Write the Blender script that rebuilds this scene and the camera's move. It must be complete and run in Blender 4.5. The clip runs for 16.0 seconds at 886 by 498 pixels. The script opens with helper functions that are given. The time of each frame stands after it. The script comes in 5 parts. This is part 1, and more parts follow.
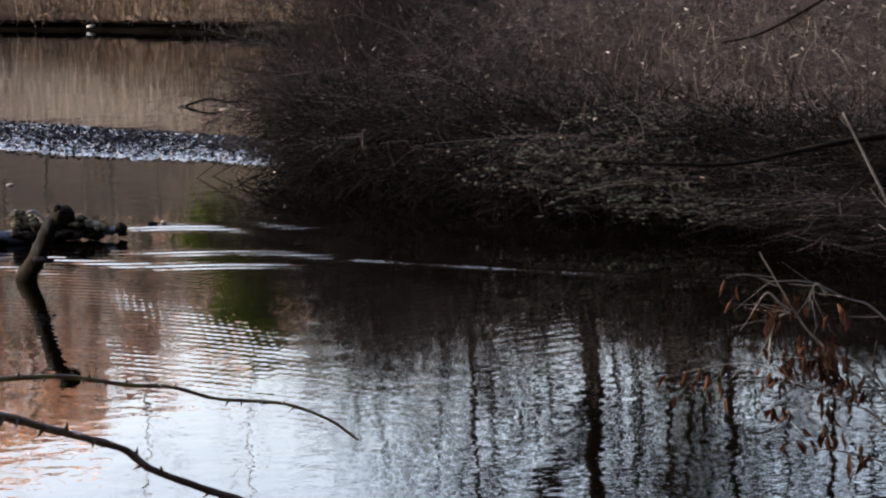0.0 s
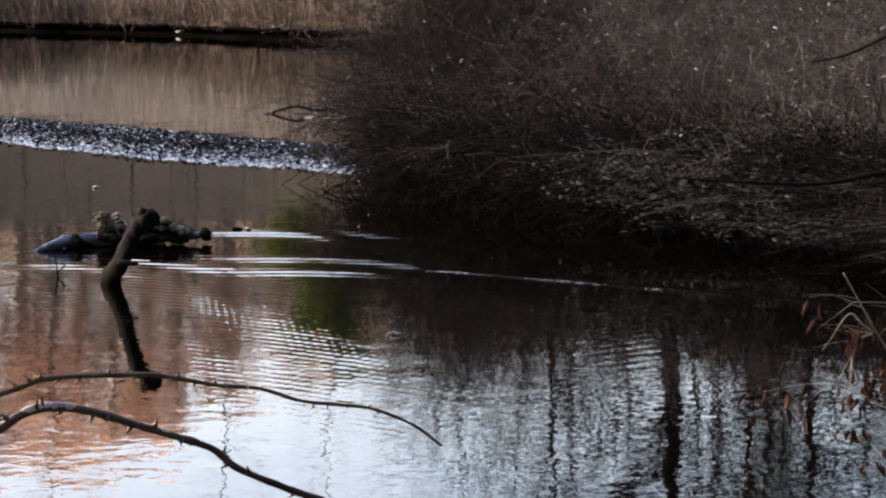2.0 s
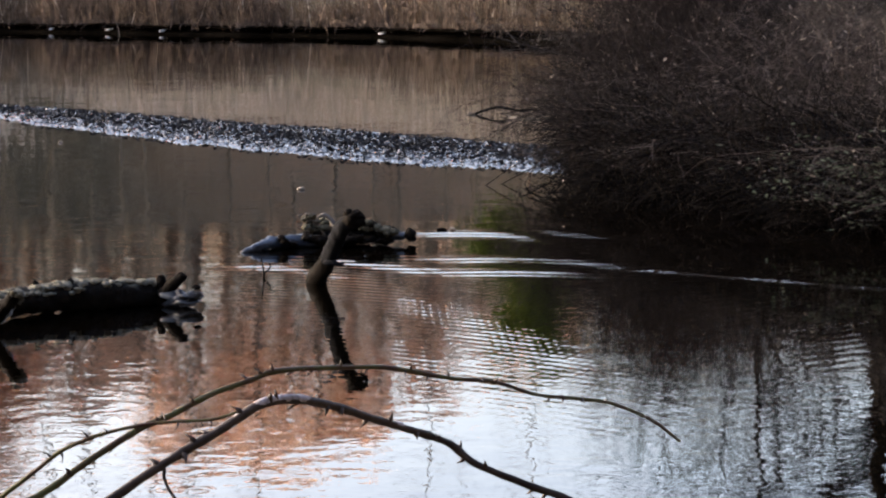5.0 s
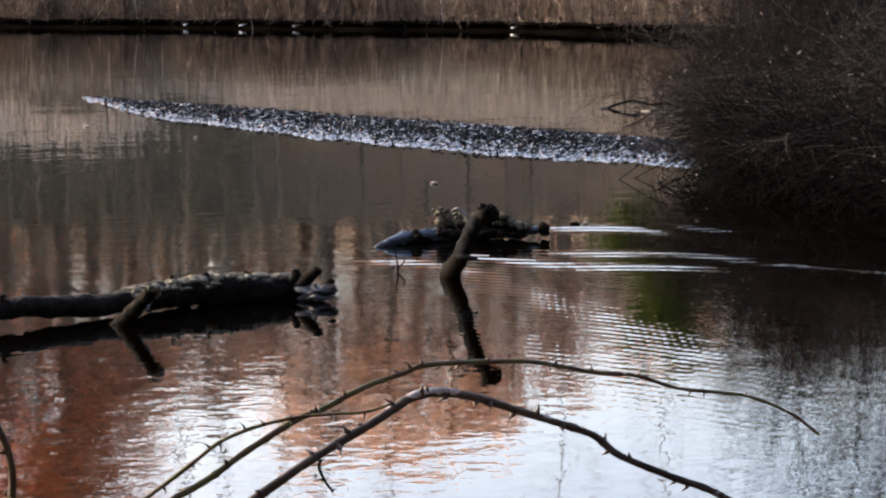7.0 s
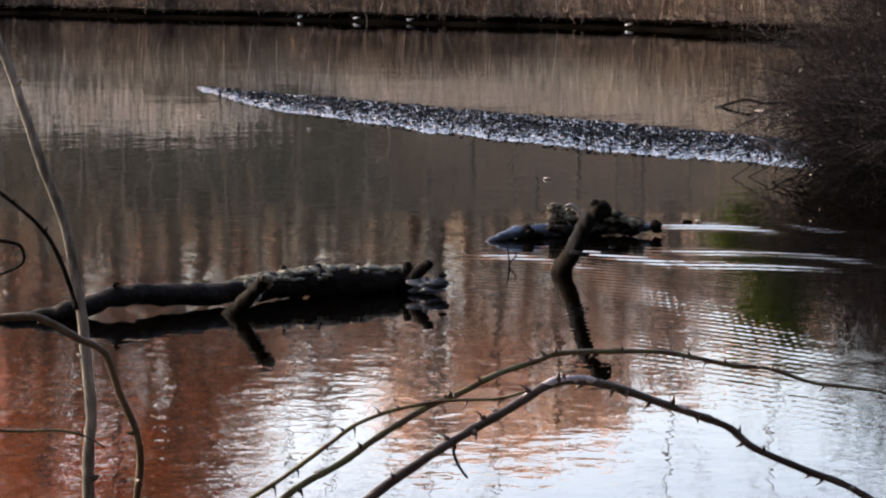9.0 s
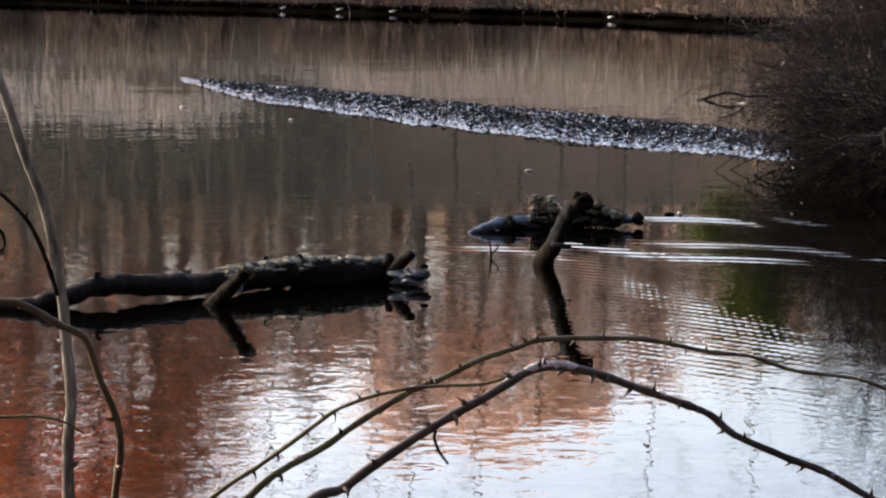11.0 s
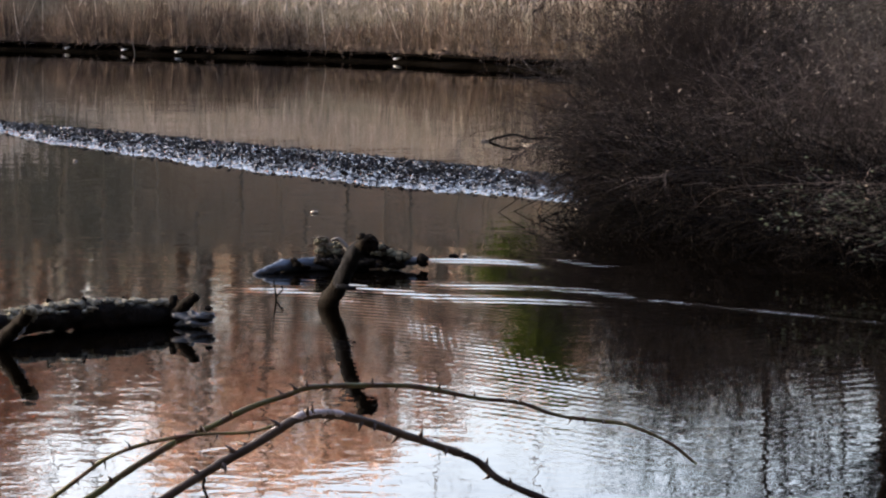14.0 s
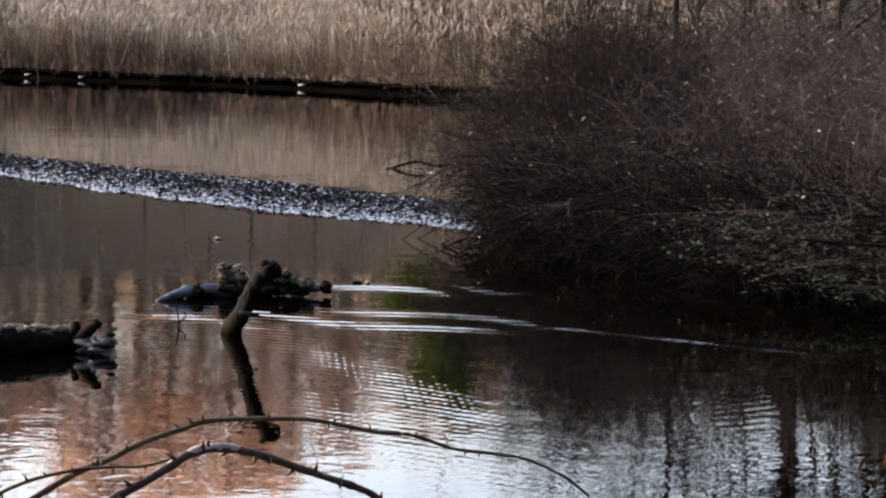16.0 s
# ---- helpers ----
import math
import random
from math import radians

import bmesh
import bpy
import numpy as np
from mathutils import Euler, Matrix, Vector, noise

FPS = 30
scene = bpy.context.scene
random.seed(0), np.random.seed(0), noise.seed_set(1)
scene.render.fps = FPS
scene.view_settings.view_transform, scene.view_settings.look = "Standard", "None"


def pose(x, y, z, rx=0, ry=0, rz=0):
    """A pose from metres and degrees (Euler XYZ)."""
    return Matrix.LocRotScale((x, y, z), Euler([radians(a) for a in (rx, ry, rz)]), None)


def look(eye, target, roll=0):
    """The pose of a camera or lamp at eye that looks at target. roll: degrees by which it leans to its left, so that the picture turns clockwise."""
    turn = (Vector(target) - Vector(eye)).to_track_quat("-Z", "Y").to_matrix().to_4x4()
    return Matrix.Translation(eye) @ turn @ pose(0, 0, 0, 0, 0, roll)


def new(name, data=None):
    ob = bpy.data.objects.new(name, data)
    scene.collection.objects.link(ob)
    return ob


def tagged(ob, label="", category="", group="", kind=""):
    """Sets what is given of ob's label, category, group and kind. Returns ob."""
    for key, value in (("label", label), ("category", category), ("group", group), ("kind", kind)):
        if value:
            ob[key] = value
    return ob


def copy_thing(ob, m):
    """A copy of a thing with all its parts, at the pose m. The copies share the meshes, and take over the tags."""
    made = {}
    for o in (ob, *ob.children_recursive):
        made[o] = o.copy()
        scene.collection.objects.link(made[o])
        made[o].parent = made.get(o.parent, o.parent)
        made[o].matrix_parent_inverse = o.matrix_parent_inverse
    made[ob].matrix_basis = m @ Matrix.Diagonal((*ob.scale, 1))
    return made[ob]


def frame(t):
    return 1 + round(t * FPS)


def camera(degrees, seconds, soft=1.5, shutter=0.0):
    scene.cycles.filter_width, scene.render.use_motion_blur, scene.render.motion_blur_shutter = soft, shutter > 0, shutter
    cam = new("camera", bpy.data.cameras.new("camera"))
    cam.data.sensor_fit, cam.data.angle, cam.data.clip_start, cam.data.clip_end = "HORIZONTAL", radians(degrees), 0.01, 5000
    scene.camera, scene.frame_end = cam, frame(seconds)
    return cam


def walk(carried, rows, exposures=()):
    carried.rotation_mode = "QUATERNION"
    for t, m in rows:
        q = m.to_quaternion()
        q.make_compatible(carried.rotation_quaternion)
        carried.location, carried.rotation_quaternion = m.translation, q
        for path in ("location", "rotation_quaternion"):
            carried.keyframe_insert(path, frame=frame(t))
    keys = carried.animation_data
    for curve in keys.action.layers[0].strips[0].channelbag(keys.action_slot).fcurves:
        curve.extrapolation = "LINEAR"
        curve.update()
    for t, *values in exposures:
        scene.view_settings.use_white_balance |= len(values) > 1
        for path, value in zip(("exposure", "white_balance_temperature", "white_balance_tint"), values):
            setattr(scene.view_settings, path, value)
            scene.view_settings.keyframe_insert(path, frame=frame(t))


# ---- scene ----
cam = camera(17.82, 16.0, soft=2.2)
PATH = [
    (0, pose(0.0321, 0.0024, 2.3881, 83.566, 1.157, -7.727)),
    (0.5, pose(0.0311, -0.0106, 2.3926, 83.664, 0.890, -6.966)),
    (1, pose(0.0310, -0.0177, 2.3870, 83.517, 0.402, -6.749)),
    (1.5, pose(0.0243, -0.0218, 2.3908, 83.643, -0.009, -6.293)),
    (2, pose(0.0257, -0.0140, 2.3875, 83.829, -0.081, -5.912)),
    (2.5, pose(0.0197, -0.0030, 2.3845, 83.954, -0.699, -5.344)),
    (3, pose(0.0155, -0.0016, 2.3826, 84.002, -0.553, -4.734)),
    (3.5, pose(0.0170, 0.0254, 2.3770, 83.652, 0.196, -4.050)),
    (4, pose(0.0127, 0.0255, 2.3784, 83.807, 0.405, -3.305)),
    (4.5, pose(0.0087, 0.0291, 2.3773, 83.806, 0.505, -2.546)),
    (5, pose(0.0069, 0.0492, 2.3724, 83.868, 0.599, -1.868)),
    (7.5, pose(-0.0085, -0.0065, 2.3811, 83.760, 0.659, 1.608)),
    (8, pose(-0.0157, 0.0011, 2.3784, 83.718, 0.366, 2.335)),
    (8.5, pose(-0.0189, 0.0029, 2.3772, 83.634, 0.562, 2.584)),
    (8.7, pose(-0.0193, 0.0030, 2.3756, 83.706, 0.316, 2.844)),
    (9.75, pose(-0.0200, 0.0056, 2.3738, 83.711, 0.196, 3.381)),
    (10.8, pose(-0.0208, 0.0081, 2.3720, 83.716, 0.075, 3.118)),
    (11, pose(-0.0195, 0.0066, 2.3702, 83.544, -0.126, 2.771)),
    (11.5, pose(-0.0207, 0.0090, 2.3705, 83.401, -0.182, 2.228)),
    (12, pose(-0.0149, 0.0017, 2.3721, 83.467, -0.221, 1.264)),
    (12.5, pose(-0.0134, -0.0005, 2.3727, 83.595, -0.094, 0.679)),
    (13, pose(-0.0108, -0.0053, 2.3753, 83.901, -0.145, 0.036)),
    (13.5, pose(-0.0087, -0.0195, 2.3783, 84.253, -0.288, -0.762)),
    (14, pose(-0.0082, -0.0178, 2.3781, 84.398, -0.503, -1.543)),
    (14.5, pose(-0.0053, -0.0150, 2.3779, 84.429, -0.538, -2.156)),
    (15, pose(-0.0051, -0.0252, 2.3799, 84.481, -0.758, -2.613)),
    (15.5, pose(-0.0048, -0.0402, 2.3826, 84.627, -1.200, -3.131)),
    (16, pose(-0.0035, -0.0407, 2.3863, 84.959, -0.908, -3.456)),
]
walk(cam, PATH, [(0, 2.36, 6650, 18), (16, 2.36, 6650, 18)])

# ---- world and sun: a hazy bright sky, the veiled low sun to the left ----
world = bpy.data.worlds.new("sky")
scene.world = world
world.use_nodes = True
nt = world.node_tree
sky = nt.nodes.new("ShaderNodeTexSky")
sky.sky_type = "NISHITA"
sky.sun_disc = False
sky.sun_elevation = radians(23)
sky.sun_rotation = radians(-64)
sky.air_density = 1.0
sky.dust_density = 4.2
sky.ozone_density = 1.0
nt.links.new(sky.outputs[0], nt.nodes["Background"].inputs[0])
nt.nodes["Background"].inputs[1].default_value = 0.15
sun = new("sun", bpy.data.lights.new("sun", "SUN"))
sun.data.energy = 1.5
sun.data.angle = radians(14)
sun.data.color = (1.0, 0.85, 0.68)
sun.matrix_world = look((-89.9, 43.8, 42.5), (0, 0, 0))


# ---- materials ----
def material(name, rough=0.9, bump=0.0, bump_scale=20.0, metal=0.0):
    m = bpy.data.materials.new(name)
    m.use_nodes = True
    b = m.node_tree.nodes["Principled BSDF"]
    b.inputs["Roughness"].default_value = rough
    b.inputs["Metallic"].default_value = metal
    return m, m.node_tree, b


def ramp(t, source, stops):
    r = t.nodes.new("ShaderNodeValToRGB")
    e = r.color_ramp.elements
    while len(e) < len(stops):
        e.new(0.5)
    for el, (p, c) in zip(e, stops):
        el.position, el.color = p, (*c, 1)
    t.links.new(source, r.inputs[0])
    return r.outputs[0]


def noise_tex(t, scale, detail=4.0, stretch=(1, 1, 1), coord="Object", rough=0.6):
    tc = t.nodes.new("ShaderNodeTexCoord")
    mp = t.nodes.new("ShaderNodeMapping")
    mp.inputs["Scale"].default_value = stretch
    n = t.nodes.new("ShaderNodeTexNoise")
    n.inputs["Scale"].default_value = scale
    n.inputs["Detail"].default_value = detail
    n.inputs["Roughness"].default_value = rough
    t.links.new(tc.outputs[coord], mp.inputs[0])
    t.links.new(mp.outputs[0], n.inputs["Vector"])
    return n.outputs["Fac"]


def mix(t, fac, a, b, mode="MIX"):
    n = t.nodes.new("ShaderNodeMix")
    n.data_type, n.blend_type = "RGBA", mode
    for k, v in ((0, fac), (6, a), (7, b)):
        if hasattr(v, "is_linked"):
            t.links.new(v, n.inputs[k])
        elif k:
            n.inputs[k].default_value = (*v, 1)
        else:
            n.inputs[k].default_value = v
    return n.outputs[2]


def bump(t, b, height, strength, distance):
    n = t.nodes.new("ShaderNodeBump")
    n.inputs["Strength"].default_value = strength
    n.inputs["Distance"].default_value = distance
    t.links.new(height, n.inputs["Height"])
    t.links.new(n.outputs[0], b.inputs["Normal"])
    return n


def two_scale(name, dark, mid, light, fine, coarse, rough=0.9, relief=0.004, stretch=(1, 1, 1), island=0.0, gloss=0.35, through_light=0.0):
    """A rough surface of three tones, varied by a fine and a coarse noise, and piece by piece if island is set."""
    m, t, b = material(name, rough)
    b.inputs["Specular IOR Level"].default_value = gloss
    f = noise_tex(t, fine, 5, stretch)
    c = noise_tex(t, coarse, 3, stretch)
    col = ramp(t, f, [(0.3, dark), (0.52, mid), (0.75, light)])
    col2 = ramp(t, c, [(0.35, dark), (0.65, light)])
    out = mix(t, 0.4, col, col2)
    if island:
        g = t.nodes.new("ShaderNodeNewGeometry")
        tone = ramp(t, g.outputs["Random Per Island"], [(0.0, tuple(v * (1 - island) for v in mid)), (0.5, mid), (1.0, tuple(min(1, v * (1 + island)) for v in light))])
        out = mix(t, 0.6, out, tone)
    t.links.new(out, b.inputs["Base Color"])
    bump(t, b, f, 0.8, relief)
    if through_light:
        tr = t.nodes.new("ShaderNodeBsdfTranslucent")
        sh = t.nodes.new("ShaderNodeMixShader")
        sh.inputs[0].default_value = through_light
        t.links.new(out, tr.inputs["Color"])
        t.links.new(b.outputs[0], sh.inputs[1])
        t.links.new(tr.outputs[0], sh.inputs[2])
        t.links.new(sh.outputs[0], t.nodes["Material Output"].inputs["Surface"])
    return m


# near-black: the shade below the bank's lip is put into the mud tone
MUD = two_scale("shade_dark_mud", (0.0004, 0.0004, 0.0003), (0.0012, 0.001, 0.0008), (0.004, 0.0034, 0.0026), 6, 0.7, 1.0, 0.03, gloss=0.0)
REED = two_scale("dry_reed", (0.11, 0.095, 0.073), (0.222, 0.197, 0.156), (0.34, 0.307, 0.252), 3, 0.22, 0.95, 0.002, (1, 1, 0.3), 0.35, 0.1)
REED_BASE = two_scale("old_reed", (0.06, 0.044, 0.031), (0.135, 0.10, 0.072), (0.24, 0.185, 0.135), 3, 0.3, 0.95, 0.002, (1, 1, 0.3), 0.4, 0.05)
PLUME = two_scale("reed_plume", (0.205, 0.168, 0.125), (0.325, 0.27, 0.21), (0.45, 0.39, 0.32), 6, 0.4, 0.95, 0.002, (1, 1, 1), 0.3)


def ground_material():
    """Leaf litter that blackens towards the shore: wet mud, and shade painted under the thicket."""
    m, t, b = material("leaf_litter_and_mud", 1.0)
    b.inputs["Specular IOR Level"].default_value = 0.05
    f, c = noise_tex(t, 5, 5), noise_tex(t, 0.4, 3)
    dry = mix(t, 0.4, ramp(t, f, [(0.3, (0.025, 0.02, 0.015)), (0.52, (0.065, 0.054, 0.042)), (0.75, (0.12, 0.10, 0.08))]), ramp(t, c, [(0.35, (0.03, 0.024, 0.018)), (0.65, (0.10, 0.085, 0.068))]))
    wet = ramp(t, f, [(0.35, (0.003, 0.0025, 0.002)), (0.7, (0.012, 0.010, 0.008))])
    oak = mix(t, 0.4, ramp(t, f, [(0.3, (0.125, 0.076, 0.046)), (0.52, (0.225, 0.142, 0.086)), (0.75, (0.315, 0.215, 0.138))]), ramp(t, noise_tex(t, 0.12, 3), [(0.4, (0.135, 0.112, 0.07)), (0.6, (0.27, 0.172, 0.108))]))
    hill = t.nodes.new("ShaderNodeAttribute")
    hill.attribute_name = "oak_litter"
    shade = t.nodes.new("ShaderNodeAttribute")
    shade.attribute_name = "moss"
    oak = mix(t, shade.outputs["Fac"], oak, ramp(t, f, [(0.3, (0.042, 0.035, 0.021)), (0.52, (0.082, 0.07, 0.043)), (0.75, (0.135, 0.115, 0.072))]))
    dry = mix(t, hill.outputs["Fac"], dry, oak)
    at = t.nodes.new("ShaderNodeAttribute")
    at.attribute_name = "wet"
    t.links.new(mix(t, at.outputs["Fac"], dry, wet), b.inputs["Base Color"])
    bump(t, b, f, 0.8, 0.03)
    return m


GROUND = ground_material()
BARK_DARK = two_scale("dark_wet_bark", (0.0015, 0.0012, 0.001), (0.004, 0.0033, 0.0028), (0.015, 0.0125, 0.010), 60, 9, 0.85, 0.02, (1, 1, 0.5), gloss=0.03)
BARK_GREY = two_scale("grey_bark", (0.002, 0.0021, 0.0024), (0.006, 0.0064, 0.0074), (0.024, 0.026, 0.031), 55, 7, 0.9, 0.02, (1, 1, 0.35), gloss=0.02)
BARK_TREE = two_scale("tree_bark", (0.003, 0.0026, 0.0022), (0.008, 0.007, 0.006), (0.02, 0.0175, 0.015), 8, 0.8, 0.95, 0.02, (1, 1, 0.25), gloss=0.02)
BARK_OAK = two_scale("oak_bark", (0.10, 0.072, 0.05), (0.21, 0.152, 0.107), (0.32, 0.245, 0.18), 8, 0.8, 0.95, 0.02, (1, 1, 0.25), gloss=0.05)
# two wet woods with the blue sheen of the mirrored sky in their base tones
BARK_BLUE = two_scale("sky_tinted_wet_wood", (0.004, 0.005, 0.007), (0.011, 0.0165, 0.026), (0.05, 0.078, 0.12), 14, 5, 0.4, 0.02, (0.4, 1, 1), gloss=0.5)
WOOD_SPLIT = two_scale("sky_tinted_split_wood", (0.0015, 0.0018, 0.0022), (0.006, 0.008, 0.012), (0.034, 0.05, 0.074), 20, 6, 0.4, 0.02, (0.4, 1, 1), gloss=0.5)
MOSS = two_scale("moss_and_lichen", (0.045, 0.043, 0.03), (0.12, 0.117, 0.09), (0.25, 0.24, 0.20), 60, 12, 0.95, 0.01, gloss=0.1)
OLD_MOSS = two_scale("grey_green_moss", (0.015, 0.015, 0.010), (0.05, 0.049, 0.035), (0.15, 0.145, 0.11), 60, 12, 0.95, 0.01, gloss=0.05)
TWIG = two_scale("brown_twig", (0.010, 0.0094, 0.0092), (0.031, 0.029, 0.0284), (0.092, 0.087, 0.085), 5, 0.6, 0.95, 0.001, (1, 1, 1), 0.6, 0.02)
# purplish twigs; the gloom of the left thicket is put into their tone
TWIG_DARKENED = two_scale("darkened_purplish_twig", (0.003, 0.0025, 0.0026), (0.009, 0.0075, 0.0076), (0.031, 0.026, 0.026), 5, 0.6, 0.95, 0.001, (1, 1, 1), 0.6, 0.02)
TWIG_RED = two_scale("reddish_twig", (0.0125, 0.0105, 0.010), (0.038, 0.0325, 0.0308), (0.105, 0.092, 0.087), 5, 0.6, 0.95, 0.001, (1, 1, 1), 0.6, 0.02)
TWIG_PALE = two_scale("pale_twig", (0.04, 0.036, 0.032), (0.09, 0.083, 0.075), (0.18, 0.168, 0.155), 30, 3, 0.8, 0.001)
BARK_WOOD = two_scale("grey_brown_twig", (0.10, 0.084, 0.06), (0.195, 0.162, 0.118), (0.28, 0.24, 0.18), 4, 0.4, 1.0, 0.004, (1, 1, 0.4), gloss=0.05)
LEAF_GREEN = two_scale("bramble_leaf", (0.011, 0.0145, 0.0105), (0.027, 0.036, 0.026), (0.065, 0.082, 0.06), 20, 2, 0.6, 0.001, (1, 1, 1), 0.6, 0.03, 0.25)
LEAF_TAN = two_scale("pale_dead_leaf", (0.12, 0.096, 0.072), (0.228, 0.192, 0.156), (0.372, 0.336, 0.288), 20, 2, 0.6, 0.001, (1, 1, 1), 0.5)
LEAF_RUST = two_scale("rusty_leaf", (0.007, 0.0036, 0.0025), (0.021, 0.0105, 0.0068), (0.05, 0.026, 0.017), 40, 6, 0.9, 0.003, (1, 1, 1), 0.6, 0.04, 0.2)
LEAF_DULL = two_scale("withered_leaf", (0.010, 0.0085, 0.008), (0.029, 0.0252, 0.0238), (0.078, 0.07, 0.066), 20, 2, 0.9, 0.001, (1, 1, 1), 0.6, 0.03, 0.2)
CROWN_RUST = two_scale("rusty_foliage", (0.40, 0.125, 0.048), (0.70, 0.26, 0.105), (0.84, 0.415, 0.22), 2, 0.15, 0.9, 0.01, (1, 1, 1), 0.4, 0.1, 0.45)
CROWN_TAN = two_scale("tan_foliage", (0.48, 0.24, 0.13), (0.78, 0.45, 0.28), (0.88, 0.62, 0.44), 2, 0.15, 0.9, 0.01, (1, 1, 1), 0.4, 0.1, 0.62)
CROWN_GREEN = two_scale("evergreen_foliage", (0.022, 0.036, 0.006), (0.06, 0.085, 0.014), (0.11, 0.145, 0.03), 2, 0.3, 0.9, 0.01, (1, 1, 1), 0.5, 0.1, 0.25)
DEBRIS = two_scale("wet_leaf_debris", (0.004, 0.0047, 0.006), (0.011, 0.013, 0.017), (0.032, 0.038, 0.048), 9, 1, 1.0, 0.004, (1, 1, 1), 0.6, 0.05)
WHITE = two_scale("white_plastic", (0.6, 0.6, 0.58), (0.75, 0.75, 0.73), (0.85, 0.85, 0.84), 20, 4, 0.45, 0.001)


def cane_material():
    m, t, b = material("briar_cane", 0.6)
    b.inputs["Specular IOR Level"].default_value = 0.15
    c = noise_tex(t, 45, 3)
    f = noise_tex(t, 300, 4)
    col = ramp(t, c, [(0.32, (0.020, 0.006, 0.005)), (0.45, (0.030, 0.020, 0.008)), (0.58, (0.034, 0.038, 0.009)), (0.78, (0.062, 0.050, 0.032))])
    out = mix(t, ramp(t, f, [(0.62, (0, 0, 0)), (0.75, (1, 1, 1))]), col, (0.14, 0.12, 0.10))
    t.links.new(out, b.inputs["Base Color"])
    bump(t, b, f, 0.5, 0.0008)
    return m


CANE = cane_material()
CANE_DARK = two_scale("dark_purple_brown_cane", (0.006, 0.004, 0.004), (0.018, 0.013, 0.011), (0.05, 0.041, 0.036), 160, 26, 0.6, 0.0008, gloss=0.15)
PALE_BLUE = two_scale("pale_blue_wood", (0.05, 0.065, 0.085), (0.20, 0.25, 0.31), (0.38, 0.45, 0.53), 45, 14, 0.8, 0.004)
VINE = two_scale("dry_vine", (0.04, 0.031, 0.024), (0.09, 0.074, 0.058), (0.17, 0.145, 0.12), 30, 3, 0.9, 0.001, (1, 1, 1), 0.6)
# near-black, so the filler stems carry the shade below the thicket
SHADE_STEM = two_scale("shade_black_stem", (0.0012, 0.001, 0.001), (0.003, 0.0025, 0.0025), (0.008, 0.007, 0.007), 5, 1, 1.0, 0.001, (1, 1, 1), 0.6, 0.03)
SEDGE = two_scale("dark_sedge", (0.026, 0.020, 0.016), (0.06, 0.046, 0.037), (0.12, 0.094, 0.077), 3, 0.3, 0.95, 0.002, (1, 1, 0.3), 0.4, 0.03)
PLUME_PALE = two_scale("pale_reed_plume", (0.27, 0.22, 0.165), (0.42, 0.355, 0.275), (0.56, 0.49, 0.40), 6, 0.4, 0.95, 0.002, (1, 1, 1), 0.3)
# REED's tones at about half strength, to darken the left-hand stands
REED_DARKENED = two_scale("darkened_dry_reed", (0.055, 0.046, 0.034), (0.122, 0.104, 0.079), (0.21, 0.182, 0.143), 3, 0.22, 0.95, 0.002, (1, 1, 0.3), 0.35, 0.1)
THORN = two_scale("dark_thorn", (0.006, 0.0035, 0.003), (0.016, 0.008, 0.006), (0.035, 0.02, 0.014), 200, 40, 0.6, 0.0003)
CANE_GREY = two_scale("frosted_cane", (0.04, 0.032, 0.03), (0.20, 0.185, 0.195), (0.50, 0.49, 0.52), 160, 30, 0.7, 0.0006)
STEM_GREY = two_scale("grey_sapling_bark", (0.016, 0.015, 0.012), (0.058, 0.055, 0.047), (0.24, 0.23, 0.21), 170, 34, 0.75, 0.0012, (1, 1, 0.25), gloss=0.12)
STEM_BROWN = two_scale("olive_brown_cane", (0.012, 0.006, 0.0035), (0.030, 0.017, 0.009), (0.055, 0.042, 0.020), 120, 14, 0.6, 0.0008, (1, 1, 0.4), gloss=0.12)



def topped_material(name, base, cap, lo, hi, fine, axis, start, end):
    """Dark bark whose upward sides carry a patchy growth, along a stretch of one axis."""
    m, t, b = material(name, 0.85)
    b.inputs["Specular IOR Level"].default_value = 0.12
    f, c = noise_tex(t, fine, 5), noise_tex(t, fine * 0.3, 3)
    low = ramp(t, f, [(0.3, base[0]), (0.52, base[1]), (0.75, base[2])])
    top = ramp(t, f, [(0.3, cap[0]), (0.5, cap[1]), (0.7, cap[2])])
    g = t.nodes.new("ShaderNodeNewGeometry")
    nz, ps = t.nodes.new("ShaderNodeSeparateXYZ"), t.nodes.new("ShaderNodeSeparateXYZ")
    t.links.new(g.outputs["Normal"], nz.inputs[0])
    t.links.new(g.outputs["Position"], ps.inputs[0])
    along = t.nodes.new("ShaderNodeMapRange")
    along.inputs[1].default_value, along.inputs[2].default_value = start, end
    t.links.new(ps.outputs[axis], along.inputs[0])
    up = t.nodes.new("ShaderNodeMapRange")
    up.inputs[1].default_value, up.inputs[2].default_value = lo, hi
    wob = t.nodes.new("ShaderNodeMath")
    wob.operation = "MULTIPLY_ADD"
    wob.inputs[1].default_value, wob.inputs[2].default_value = 1.6, -0.8
    t.links.new(c, wob.inputs[0])
    add = t.nodes.new("ShaderNodeMath")
    t.links.new(nz.outputs[2], add.inputs[0])
    t.links.new(wob.outputs[0], add.inputs[1])
    t.links.new(add.outputs[0], up.inputs[0])
    both = t.nodes.new("ShaderNodeMath")
    both.operation = "MULTIPLY"
    t.links.new(along.outputs[0], both.inputs[0])
    t.links.new(up.outputs[0], both.inputs[1])
    t.links.new(mix(t, both.outputs[0], low, top), b.inputs["Base Color"])
    bump(t, b, f, 0.8, 0.02)
    return m


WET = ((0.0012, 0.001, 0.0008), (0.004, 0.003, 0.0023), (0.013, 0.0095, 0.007))
